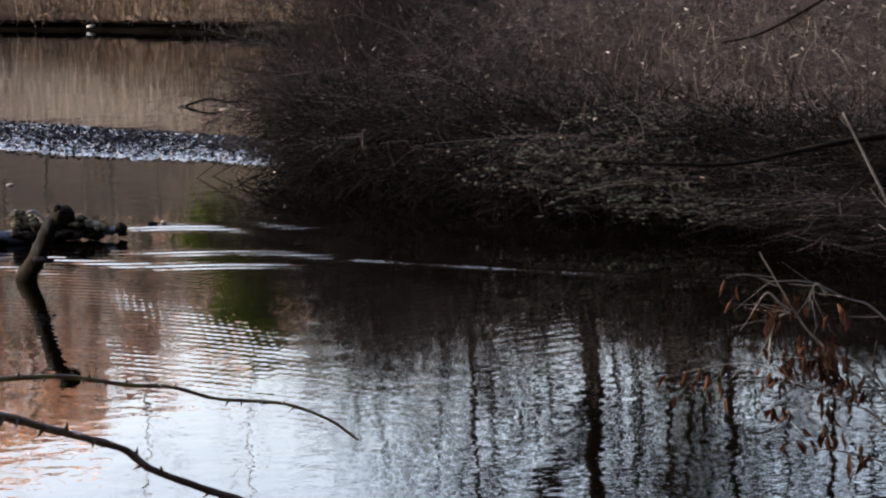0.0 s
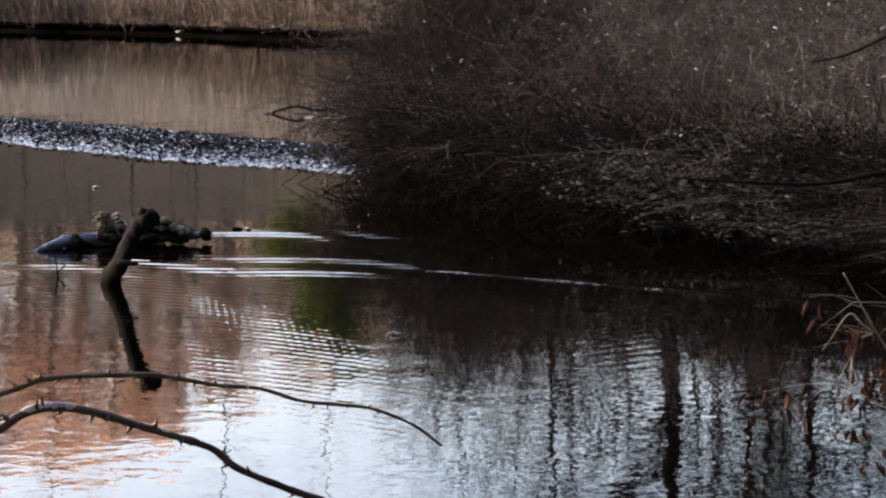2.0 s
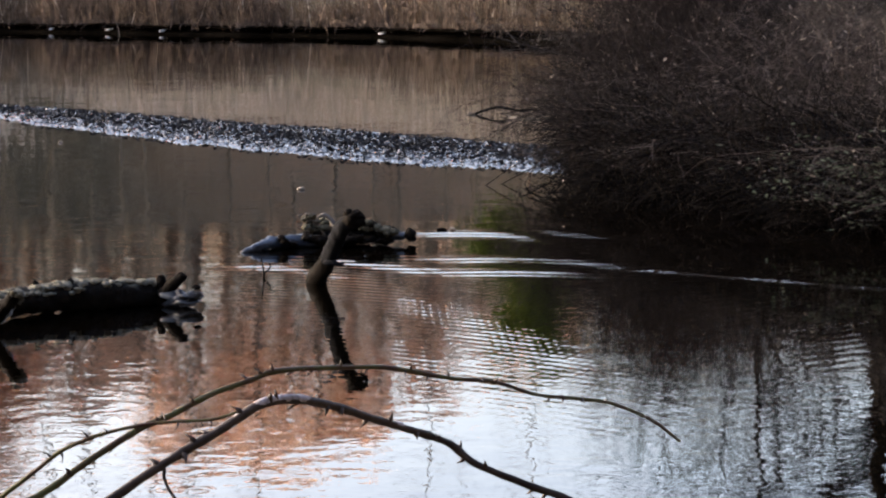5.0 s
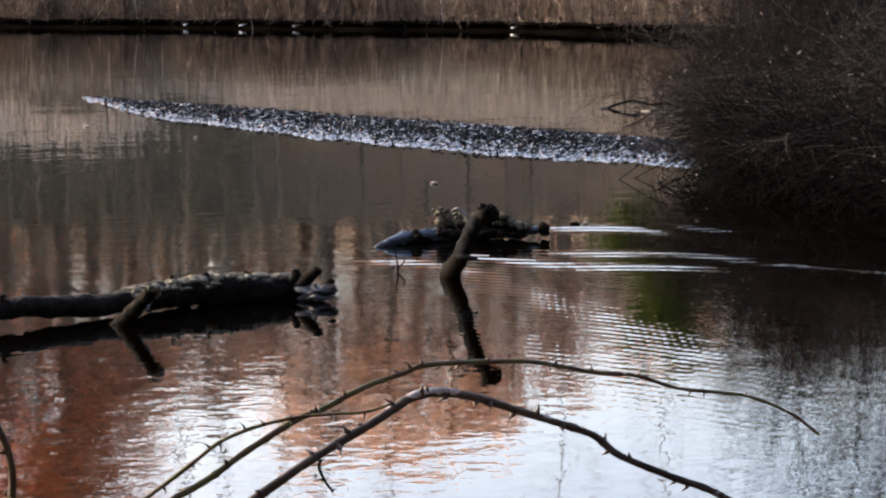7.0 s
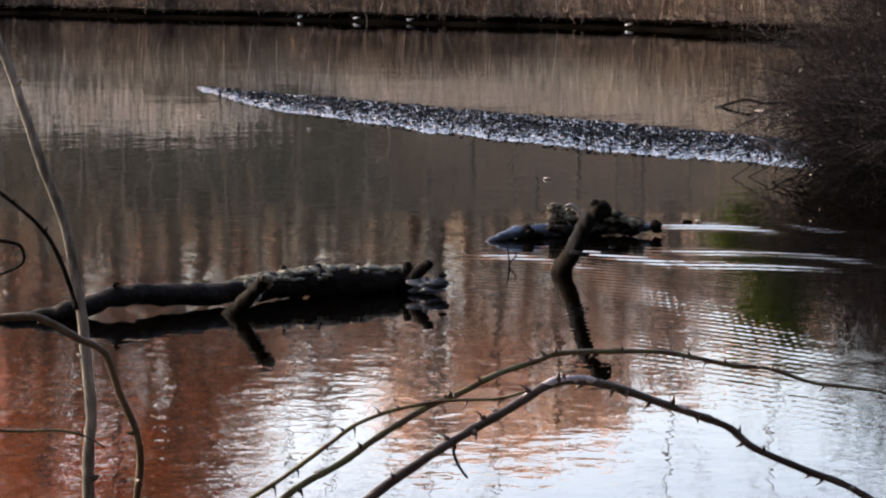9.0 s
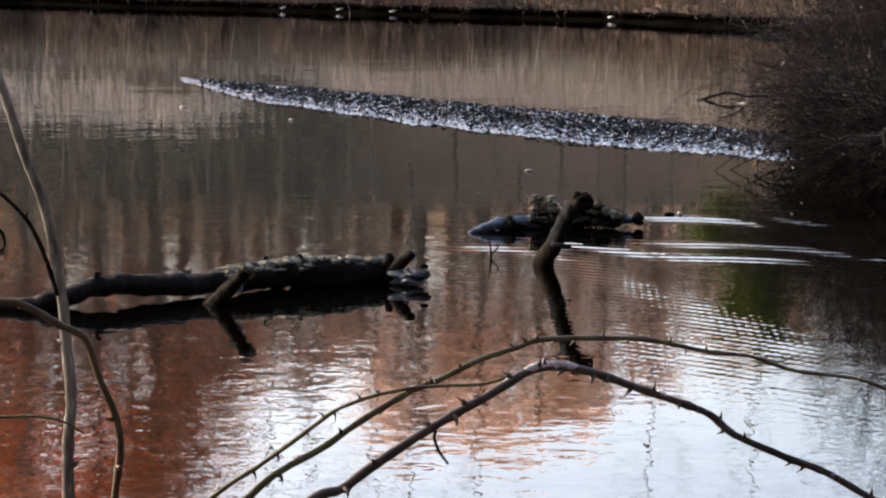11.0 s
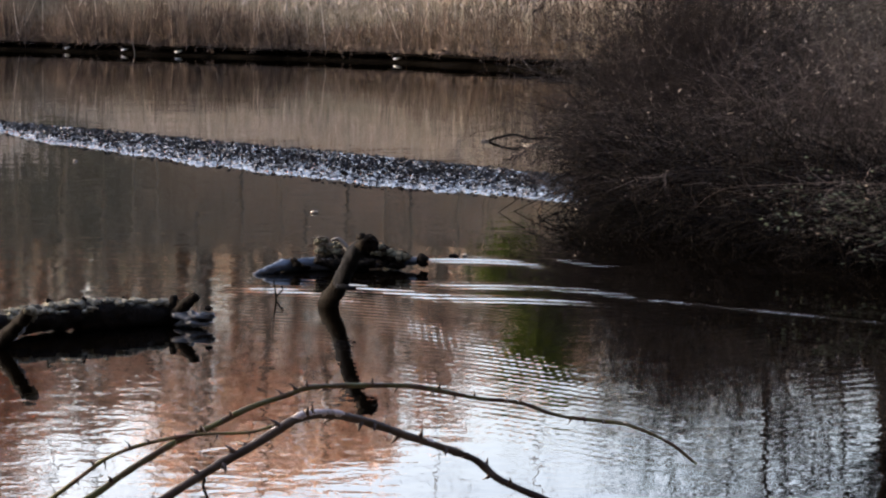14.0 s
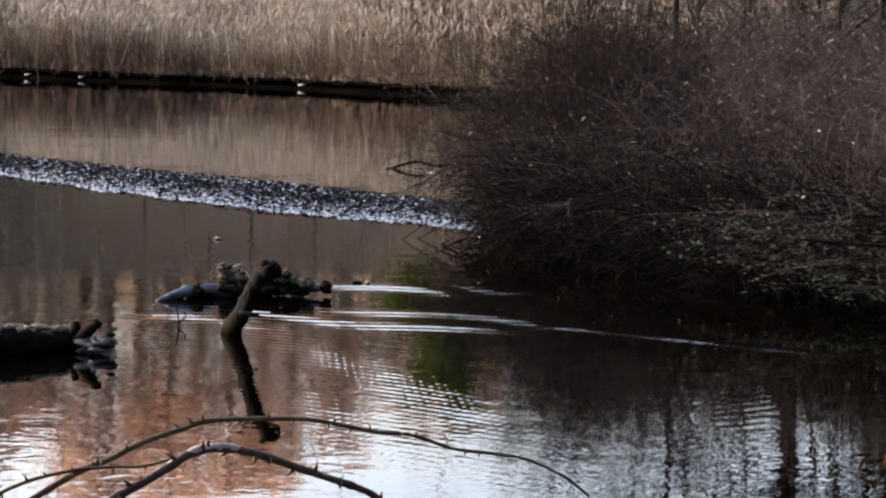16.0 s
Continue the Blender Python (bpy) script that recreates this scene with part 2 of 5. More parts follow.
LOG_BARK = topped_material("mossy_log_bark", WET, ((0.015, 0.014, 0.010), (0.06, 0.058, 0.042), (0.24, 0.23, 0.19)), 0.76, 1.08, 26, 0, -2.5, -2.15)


def water_material():
    m, t, b = material("pond_water", 0.012)
    b.inputs["Base Color"].default_value = (0.0006, 0.00045, 0.0003, 1)
    b.inputs["IOR"].default_value = 1.333
    fine = noise_tex(t, 3.2, 2, (1.0, 0.8, 1), rough=0.45)
    broad = noise_tex(t, 0.7, 1, (1.0, 0.8, 1), rough=0.4)

    def calc(op, x, y):
        n = t.nodes.new("ShaderNodeMath")
        n.operation = op
        for k, v in enumerate((x, y)):
            if hasattr(v, "is_linked"):
                t.links.new(v, n.inputs[k])
            else:
                n.inputs[k].default_value = v
        return n.outputs[0]
    calm = calc("ADD", calc("MULTIPLY", fine, 0.0020), calc("MULTIPLY", broad, 0.0045))
    rows = noise_tex(t, 8.5, 2, (0.75, 1.0, 1), rough=0.5)
    cells = noise_tex(t, 7.0, 2, (1.0, 0.9, 1), rough=0.5)
    # the small ripples die away towards the sheltered far side, and lie in rows off the open side
    g, sep = t.nodes.new("ShaderNodeNewGeometry"), t.nodes.new("ShaderNodeSeparateXYZ")
    t.links.new(g.outputs["Position"], sep.inputs[0])

    def ranged(axis, a, b, c, d):
        n = t.nodes.new("ShaderNodeMapRange")
        t.links.new(sep.outputs[axis], n.inputs[0])
        for k, v in enumerate((a, b, c, d)):
            n.inputs[k + 1].default_value = v
        return n.outputs[0]
    east = ranged(0, -0.8, 0.9, 0.0, 1.0)
    rows = calc("MULTIPLY", calc("MULTIPLY", rows, east), ranged(1, 12.0, 18.5, 0.0011, 0.0002))
    cells = calc("MULTIPLY", calc("MULTIPLY", cells, calc("SUBTRACT", 1.0, east)), ranged(1, 13.0, 30.0, 0.0017, 0.0004))
    calm = calc("ADD", calm, calc("ADD", rows, cells))
    bump(t, b, calm, 1.0, 1.0)
    return m


WATER = water_material()


# ---- mesh builders ----
class Mesh:
    """Collects vertices and faces for one mesh."""

    def __init__(self):
        self.v, self.f = [], []

    def tube(self, pts, radii, sides=6, cap=True):
        pts = [Vector(p) for p in pts]
        if not hasattr(radii, "__len__"):
            radii = [radii] * len(pts)
        start = len(self.v)
        side = None
        for i, p in enumerate(pts):
            d = (pts[min(i + 1, len(pts) - 1)] - pts[max(i - 1, 0)]).normalized()
            if side is None:
                side = d.orthogonal().normalized()
            side = (side - d * side.dot(d))
            side = side.normalized() if side.length > 1e-6 else d.orthogonal().normalized()
            up = d.cross(side)
            for k in range(sides):
                a = 2 * math.pi * k / sides
                self.v.append(p + (side * math.cos(a) + up * math.sin(a)) * radii[i])
        for i in range(len(pts) - 1):
            for k in range(sides):
                a, b = start + i * sides + k, start + i * sides + (k + 1) % sides
                self.f.append((a, b, b + sides, a + sides))
        if cap:
            self.f.append(tuple(start + k for k in reversed(range(sides))))
            self.f.append(tuple(start + (len(pts) - 1) * sides + k for k in range(sides)))

    def blade(self, base, tip, width, across):
        """A narrow leaf folded along its middle."""
        base, tip, across = Vector(base), Vector(tip), Vector(across)
        fold = (tip - base).cross(across).normalized() * width * 0.3
        mid = base.lerp(tip, 0.45)
        n = len(self.v)
        self.v += [base, mid + across * width * 0.5 + fold, tip, mid - across * width * 0.5 + fold, mid - fold * 0.2]
        self.f += [(n, n + 1, n + 4), (n + 1, n + 2, n + 4), (n + 4, n + 2, n + 3), (n, n + 4, n + 3)]

    def prune(self, low):
        """Leaves out all faces that reach below a height."""
        self.f = [q for q in self.f if min(self.v[k][2] for k in q) > low]

    def blob(self, centre, size, rough, rng, rings=7, sides=11):
        """A lumpy closed body."""
        start = len(self.v)
        c, off = Vector(centre), rng.uniform(0, 50)
        for i in range(rings + 1):
            th = math.pi * i / rings
            for k in range(sides):
                ph = 2 * math.pi * k / sides
                d = Vector((math.sin(th) * math.cos(ph), math.sin(th) * math.sin(ph), math.cos(th)))
                r = 1 + rough * noise.noise(d * 2.3 + Vector((off, 0, 0))) + rough * 0.5 * noise.noise(d * 6 + Vector((0, off, 0)))
                self.v.append(c + Vector((d.x * size[0], d.y * size[1], d.z * size[2])) * r)
        for i in range(rings):
            for k in range(sides):
                a, b = start + i * sides + k, start + i * sides + (k + 1) % sides
                self.f.append((a, a + sides, b + sides, b))

    def mesh(self, name, mat, smooth=True):
        me = bpy.data.meshes.new(name)
        me.from_pydata([tuple(v) for v in self.v], [], self.f)
        me.materials.append(mat)
        if smooth:
            me.polygons.foreach_set("use_smooth", [True] * len(me.polygons))
        me.update()
        return me


def part(name, m, mat, parent=None, label="", smooth=True):
    ob = new(name, m.mesh(name, mat, smooth))
    ob.parent = parent
    return tagged(ob, label)


def thing(name, label, category, place=(0, 0, 0), group="", kind=""):
    ob = new(name)
    ob.location = place
    return tagged(ob, label, category, group, kind)


def spline(pts, n):
    """Smooth points through the given ones."""
    p = [Vector(q) for q in pts]
    p = [p[0] * 2 - p[1]] + p + [p[-1] * 2 - p[-2]]
    out = []
    for i in range(1, len(p) - 2):
        for k in range(n):
            t = k / n
            out.append(0.5 * (2 * p[i] + (p[i + 1] - p[i - 1]) * t + (2 * p[i - 1] - 5 * p[i] + 4 * p[i + 1] - p[i + 2]) * t * t
                              + (3 * p[i] - p[i - 1] - 3 * p[i + 1] + p[i + 2]) * t ** 3))
    return out + [p[-2]]


def taper(n, a, b, rng=None, rough=0.0):
    return [(a + (b - a) * i / (n - 1)) * (1 + (rng.uniform(-rough, rough) if rng else 0)) for i in range(n)]


def rand_dir(rng):
    while True:
        v = Vector((rng.uniform(-1, 1), rng.uniform(-1, 1), rng.uniform(-1, 1)))
        if 0.1 < v.length < 1:
            return v.normalized()


def grow(out, p, d, length, radius, level, rng, droop=0.0, wander=0.18, kids=5, steps=5, thin=0.35):
    """A branch and its side branches; out: one mesh for each level."""
    pts, dirs = [Vector(p)], [d.normalized()]
    for i in range(steps):
        nd = dirs[-1] + rand_dir(rng) * wander + Vector((0, 0, -droop))
        dirs.append(nd.normalized())
        pts.append(pts[-1] + dirs[-1] * length / steps)
    m = out[min(level, len(out) - 1)]
    m.tube(pts, taper(len(pts), radius, radius * thin), 6 if level == 0 else (4 if level == 1 else 3), cap=False)
    if level >= len(out) - 1:
        return pts
    for k in range(kids):
        f = rng.uniform(0.25, 1.0)
        i = min(int(f * steps), steps - 1)
        at = pts[i].lerp(pts[i + 1], f * steps - i)
        nd = dirs[i] * rng.uniform(0.4, 0.9) + rand_dir(rng) * 0.8
        grow(out, at, nd, length * rng.uniform(0.35, 0.6), radius * 0.45, level + 1, rng, droop, wander * 1.2, kids, max(2, steps - 3 if level else steps - 2), thin)
    return pts


# ---- ground: one sheet with the pond's basin, the banks and added unseen ridges ----
POND = [(-120, 8), (-4, 8.2), (2.6, 9.0), (3.3, 10.6), (4.6, 11.6), (6.4, 14.5), (7.0, 18.0), (6.4, 20.5), (5.7, 22.0), (4.9, 23.2), (4.2, 24.2),
        (3.1, 26.2), (2.9, 28.5), (4.0, 32), (7.0, 38), (9.0, 46), (8.6, 54), (4.92, 68.16), (3.64, 69.98), (1.28, 73.83), (-1.6, 76.61), (-4.92, 78.97), (-9.63, 83.03),
        (-13.48, 85.6), (-17.66, 89.88), (-32.1, 97.37), (-64.2, 103.79), (-128.4, 111.28)]


def pond_distance(x, y):
    """Metres to the shore, negative inside the pond."""
    inside = np.zeros(x.shape, bool)
    best = np.full(x.shape, 1e9)
    for (ax, ay), (bx, by) in zip(POND, POND[1:] + POND[:1]):
        dx, dy = bx - ax, by - ay
        t = np.clip(((x - ax) * dx + (y - ay) * dy) / (dx * dx + dy * dy), 0, 1)
        best = np.minimum(best, np.hypot(x - ax - t * dx, y - ay - t * dy))
        if dy:
            inside ^= ((ay > y) != (by > y)) & (x < dx * (y - ay) / dy + ax)
    return np.where(inside, -best, best)


def grid_mesh(name, xs, ys, height, mat):
    x, y = np.meshgrid(xs, ys)
    z = height(x, y)
    me = bpy.data.meshes.new(name)
    nx, ny = len(xs), len(ys)
    i = np.arange(nx * ny).reshape(ny, nx)
    faces = np.stack([i[:-1, :-1], i[:-1, 1:], i[1:, 1:], i[1:, :-1]], -1).reshape(-1, 4)
    me.from_pydata(np.stack([x, y, z], -1).reshape(-1, 3).tolist(), [], faces.tolist())
    me.materials.append(mat)
    me.polygons.foreach_set("use_smooth", [True] * len(me.polygons))
    me.update()
    return me, x.ravel(), y.ravel()


def ground_height(x, y):
    d = pond_distance(x, y)
    wob = 0.06 * np.sin(x * 1.7 + np.sin(y * 1.3)) + 0.05 * np.sin(y * 2.1 + x * 0.6)
    out = 0.12 + 0.45 * (1 - np.exp(-np.maximum(d, 0) / 4.0)) + wob * np.clip(d, 0, 1)
    cut = 0.3 * np.clip(d / 0.5, 0, 1) * np.clip((x - 2) / 0.5, 0, 1) * np.clip((34 - y) / 3, 0, 1) * np.clip((y - 16) / 2, 0, 1)
    z = np.where(d < 0, np.maximum(-1.2, d * 0.5), np.where(d < 0.5, d * 2 * 0.12, out))
    # unseen slopes added behind and at the right, to cut off sky light
    shade_ridge = np.clip((-5 - y) * 0.9, 0, 42) + np.clip((x - 0.36 * np.clip(y, -50, 70) - 7) * 0.8, 0, 26) * np.clip((75 - y) / 20, 0, 1)
    s, q = np.clip((y - 97 - 0.1 * np.abs(x + 5)) / 18, 0, 1), np.clip((y - 118) / 40, 0, 1)
    far = 8.5 * s * s * (3 - 2 * s) + 8.4 * q * q * (3 - 2 * q)
    return z + cut + shade_ridge + far


xs = np.concatenate([[-1500, -600, -300, -200, -120, -80], np.arange(-50, -14, 2.0), np.arange(-14, 14, 0.5), np.arange(14, 50, 2.0), [60, 90, 140, 300, 600, 1500]])
ys = np.concatenate([[-1500, -500, -200, -120, -80, -60, -50, -40, -30, -22, -16, -12], np.arange(-8, 36, 0.5), np.arange(36, 100, 1.0), [102, 104, 106, 108, 110, 112, 114, 116, 118, 120, 130, 140, 170, 220, 300, 500, 900, 2500]])
me, gx, gy = grid_mesh("ground", xs, ys, ground_height, GROUND)
# blackens towards the water, for wet mud and for the thicket's painted shade
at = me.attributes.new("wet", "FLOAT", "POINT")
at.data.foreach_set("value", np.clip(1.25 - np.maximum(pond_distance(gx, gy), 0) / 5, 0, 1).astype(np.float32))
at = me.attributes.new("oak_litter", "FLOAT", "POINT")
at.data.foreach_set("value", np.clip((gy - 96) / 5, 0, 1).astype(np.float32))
# the slope's litter turns olive and darker towards the left
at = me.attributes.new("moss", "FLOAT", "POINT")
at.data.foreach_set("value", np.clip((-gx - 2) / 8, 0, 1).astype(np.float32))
tagged(new("ground", me), "brown leaf-littered ground round a woodland pond", "ground", kind="structure")


# ---- water, with the spreading wake and the ruffled band ----
BAND_TOP = [(-6.7, 45.6), (-5.15, 43.38), (-3.23, 41.15), (-1.49, 38.64), (0.06, 36.76), (2.0, 33.73), (3.3, 31.4)]
BAND_LOW = [(-6.4, 44.6), (-4.66, 39.22), (-2.82, 35.81), (-1.28, 33.23), (0.04, 31.24), (1.75, 29.54), (3.0, 28.4)]


def band_at(x, y):
    """0 at the far edge of the ruffled band, 1 at its near edge."""
    top = np.interp(x, [p[0] for p in BAND_TOP], [p[1] for p in BAND_TOP])
    low = np.interp(x, [p[0] for p in BAND_LOW], [p[1] for p in BAND_LOW])
    return np.where((x < -6.6) | (x > 3.5), -9.0, (top - y) / np.maximum(top - low, 0.2))


def ridge_line(x, y, a, b, width):
    """1 on the line from a to b, falling off sideways."""
    dx, dy = b[0] - a[0], b[1] - a[1]
    n = math.hypot(dx, dy)
    s = ((x - a[0]) * dx + (y - a[1]) * dy) / n
    q = ((x - a[0]) * dy - (y - a[1]) * dx) / n
    ends = np.clip(s / 0.4, 0, 1) * np.clip((n - s) / 0.4, 0, 1)
    return np.exp(-(q / width) ** 2) * ends


def wake_height(x, y):
    h = 0 * x
    # feathered arm of the wake, spreading to the near side
    arm = ridge_line(x, y, (0.2, 21.0), (1.9, 13.4), 1.0)
    h += 0.0019 * arm * np.sin(2 * math.pi * (y * 0.95 + x * 0.7 + 0.2 * x * x) / 0.16 + 1.2 * np.sin(x * 3.3 + y * 0.8)) * (0.6 + 0.4 * np.sin(x * 7 + y * 2.3))
    # its other arm, spreading below the thicket
    arm = ridge_line(x, y, (2.3, 20.6), (3.1, 13.6), 0.95)
    h += 0.0004 * arm * np.sin(2 * math.pi * (y * 0.97 - x * 0.35 - 0.06 * x * x) / 0.20 + 1.1 * np.sin(x * 2.7 - y * 0.9)) * (0.55 + 0.45 * np.sin(x * 6 - y * 2.1))
    # long low waves right behind the drifting wood
    a = ridge_line(x, y, (-1.1, 21.3), (2.3, 20.6), 0.62)
    h += 0.0030 * a * np.sin(2 * math.pi * (y + 0.22 * x + 0.05 * np.sin(4 * x)) / 0.22) * (0.5 + 0.5 * np.sin(x * 5 + y * 6 + 1.5 * np.sin(x * 3.1)))
    a = ridge_line(x, y, (0.3, 23.5), (2.4, 22.7), 0.42)
    h += 0.0034 * a * np.sin(2 * math.pi * (y + 0.2 * x + 0.05 * np.sin(5 * x)) / 0.23) * (0.5 + 0.5 * np.sin(x * 6 + y * 5 + 1.5 * np.sin(x * 4)))
    # old trail that lies along the thicket
    a = ridge_line(x, y, (1.9, 20.7), (5.3, 17.7), 0.075)
    h += 0.009 * a * (0.8 + 0.2 * np.sin(x * 9))
    a = ridge_line(x, y, (3.1, 22.4), (4.3, 21.6), 0.12)
    h += 0.02 * a * (0.5 + 0.5 * np.sin(x * 11))
    return h


xs = np.concatenate([[-1500, -300, -130, -60, -40, -25, -18, -14, -11], np.arange(-8, -2, 0.25), np.arange(-2, 6, 0.05), np.arange(6, 10, 0.25), [11, 13, 20]])
ys = np.concatenate([[7, 8, 9, 10, 11, 12], np.arange(12.6, 24.4, 0.026), np.arange(24.5, 50, 0.2), np.arange(50, 110, 2.0)])
xs[0] = -140
me, gx, gy = grid_mesh("water", xs, ys, wake_height, WATER)
tagged(new("water", me), "still dark pond water mirroring trees and a pale sky", "pond", kind="structure")


def ruffled_water():
    """Short steep wavelets in the band where a current breaks the surface."""
    nu, nv = 760, 250
    us, vs = np.linspace(-6.75, 3.45, nu), np.linspace(0, 1, nv)
    top = np.interp(us, [p[0] for p in BAND_TOP], [p[1] for p in BAND_TOP])
    low = np.interp(us, [p[0] for p in BAND_LOW], [p[1] for p in BAND_LOW])
    verts = []
    for i, x in enumerate(us):
        wob = 0.25 * noise.noise(Vector((x * 2.1, 3.0, 0)))
        for j, v in enumerate(vs):
            y = top[i] + wob + (low[i] - top[i] + 0.4 * noise.noise(Vector((x * 1.7, 8.0, 0)))) * v
            edge = min(1, v / 0.12, (1 - v) / 0.12, (i + 1) / 60)
            n = noise.noise(Vector((x * 15.0, y * 7.0, 0))) + 0.55 * noise.noise(Vector((x * 31.0, y * 15.0, 5))) + 0.2 * noise.noise(Vector((x * 5.0, y * 1.6, 9)))
            patch = 0.85 + 0.5 * noise.noise(Vector((x * 1.3, y * 0.8, 2)))
            verts.append((x, y, -0.012 + edge * (0.022 + 0.052 * patch * n)))
    q = np.arange(nu * nv).reshape(nu, nv)
    faces = np.stack([q[:-1, :-1], q[:-1, 1:], q[1:, 1:], q[1:, :-1]], -1).reshape(-1, 4)
    me = bpy.data.meshes.new("ruffled_water")
    me.from_pydata(verts, [], faces.tolist())
    me.materials.append(WATER)
    me.polygons.foreach_set("use_smooth", [True] * len(me.polygons))
    me.update()
    tagged(new("ruffled_water", me), "band of ruffled blue-grey water across the pond", "water", kind="structure")


ruffled_water()


# ---- far bank: a dark undercut lip of mud and roots ----
FAR = [(-64.2, 103.79), (-32.1, 97.37), (-17.66, 89.88), (-13.48, 85.6), (-9.63, 83.03), (-4.92, 78.97), (-1.6, 76.61), (1.28, 73.83), (3.64, 69.98), (4.92, 68.16), (8.6, 54)]


def far_shore(x):
    return np.interp(x, [p[0] for p in FAR], [p[1] for p in FAR])


def bank_y(x):
    return far_shore(x) + 0.25 * noise.noise(Vector((x * 0.9, 0, 0))) + 0.12 * noise.noise(Vector((x * 3.1, 4, 0)))


def far_bank():
    rng = random.Random(3)
    m = Mesh()
    xs = np.arange(-40, 8.4, 0.22)
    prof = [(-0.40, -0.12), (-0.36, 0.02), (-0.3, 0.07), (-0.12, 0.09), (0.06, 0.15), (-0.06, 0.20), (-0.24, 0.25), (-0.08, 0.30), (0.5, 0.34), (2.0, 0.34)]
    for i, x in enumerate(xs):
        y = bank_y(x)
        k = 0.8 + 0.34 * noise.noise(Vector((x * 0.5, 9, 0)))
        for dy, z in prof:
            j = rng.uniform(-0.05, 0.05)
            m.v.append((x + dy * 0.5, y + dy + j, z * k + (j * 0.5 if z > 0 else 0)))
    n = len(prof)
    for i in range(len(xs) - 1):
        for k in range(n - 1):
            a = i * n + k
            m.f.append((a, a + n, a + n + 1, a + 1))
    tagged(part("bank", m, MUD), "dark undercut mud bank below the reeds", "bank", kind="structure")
    # stubs of dead stems and roots hanging over the lip
    r = Mesh()
    for i in range(2200):
        x = rng.uniform(-38, 8)
        p = Vector((x, bank_y(x) + rng.uniform(-0.15, 0.3), rng.uniform(0.27, 0.36)))
        q = p + Vector((rng.uniform(-0.25, 0.25), rng.uniform(-0.5, -0.05), rng.uniform(-0.24, 0.12)))
        r.tube([p, p.lerp(q, 0.5) + Vector((0, 0, 0.06)), q], [0.014, 0.011, 0.005], 3, False)
    tagged(part("bank_roots", r, SEDGE), "dead stems and roots hanging over the mud bank", "roots", kind="stuff")


far_bank()


# ---- reeds ----
def reed_bed(name, x0, x1, count, near, deep, low, high, mat, label, plumes, seed, leaves=2, width=0.012, fade=1.0, plume_mat=None, plume_size=1.0):
    rng = random.Random(seed)
    m, pl = Mesh(), Mesh()
    for i in range(count):
        x = x0 + (x1 - x0) * rng.random() ** fade
        back = rng.uniform(0, 1) ** 0.8
        y = far_shore(x) + near + (deep - near) * back
        patch = 0.5 + 0.5 * noise.noise(Vector((x * 0.35, y * 0.35, seed)))
        h = (low + (high - low) * back) * rng.uniform(0.75, 1.1) * (0.72 + 0.56 * patch)
        base = Vector((x, y, 0.22))
        lean = Vector((rng.gauss(0.03, 0.12), rng.gauss(0, 0.1), 0)) * h
        tip = base + lean + Vector((0, 0, h))
        mid = base.lerp(tip, 0.5) - lean * 0.15
        m.tube([base, mid, tip], [width * 0.55, width * 0.5, width * 0.25], 3, False)
        for k in range(leaves):
            f = rng.uniform(0.2, 0.95)
            a = base.lerp(tip, f)
            ang = rng.uniform(0, 6.28)
            d = Vector((math.cos(ang), math.sin(ang), rng.uniform(-0.2, 1.3))) * rng.uniform(0.25, 0.55)
            m.blade(a, a + d, rng.uniform(0.015, 0.035), (-math.sin(ang), math.cos(ang), 0))
        if rng.random() < plumes:
            d = Vector((rng.uniform(-0.5, 0.8), rng.uniform(-0.3, 0.3), 1)).normalized() * rng.uniform(0.16, 0.3) * plume_size
            pl.tube([tip - d * 0.1, tip + d * 0.3, tip + d * 0.7, tip + d], [0.006, 0.035 * plume_size, 0.03 * plume_size, 0.004], 4, False)
    bed = thing(name, label, "reeds", kind="stuff")
    part("reed_stems", m, mat, bed)
    if pl.v:
        part("plumes", pl, plume_mat or PLUME, bed)


reed_bed("reed_bed", -7.5, 9, 8200, 0.3, 9.0, 1.35, 2.5, REED, "dense bed of dry tan reeds on the far bank", 0.35, 11)
reed_bed("reed_bed", -28, -5.5, 9800, 0.3, 9.0, 1.35, 2.25, REED_DARKENED, "dense bed of brown dry reeds on the far bank", 0.2, 16)
reed_bed("reed_bed", -9, 12, 4800, 8.0, 24.0, 2.4, 3.0, REED, "tall dry tan reeds behind the bank", 0.6, 12, 1)
reed_bed("reed_bed", -38, -10.5, 4800, 0.6, 6.0, 2.5, 3.3, REED_DARKENED, "tall dry reeds with pale plumes on the far bank", 0.9, 13, fade=1.7, plume_mat=PLUME_PALE, plume_size=1.35)
reed_bed("old_reeds", -30, 8.5, 3800, 0.05, 1.4, 0.35, 0.8, REED_BASE, "broken brown reed stubble along the mud bank", 0.0, 14, 3)
reed_bed("brown_sedge", 1.6, 15, 8500, 0.4, 6.0, 1.3, 2.4, SEDGE, "dark brown sedge and stems beside the thicket", 0.1, 15, 3, fade=0.6)


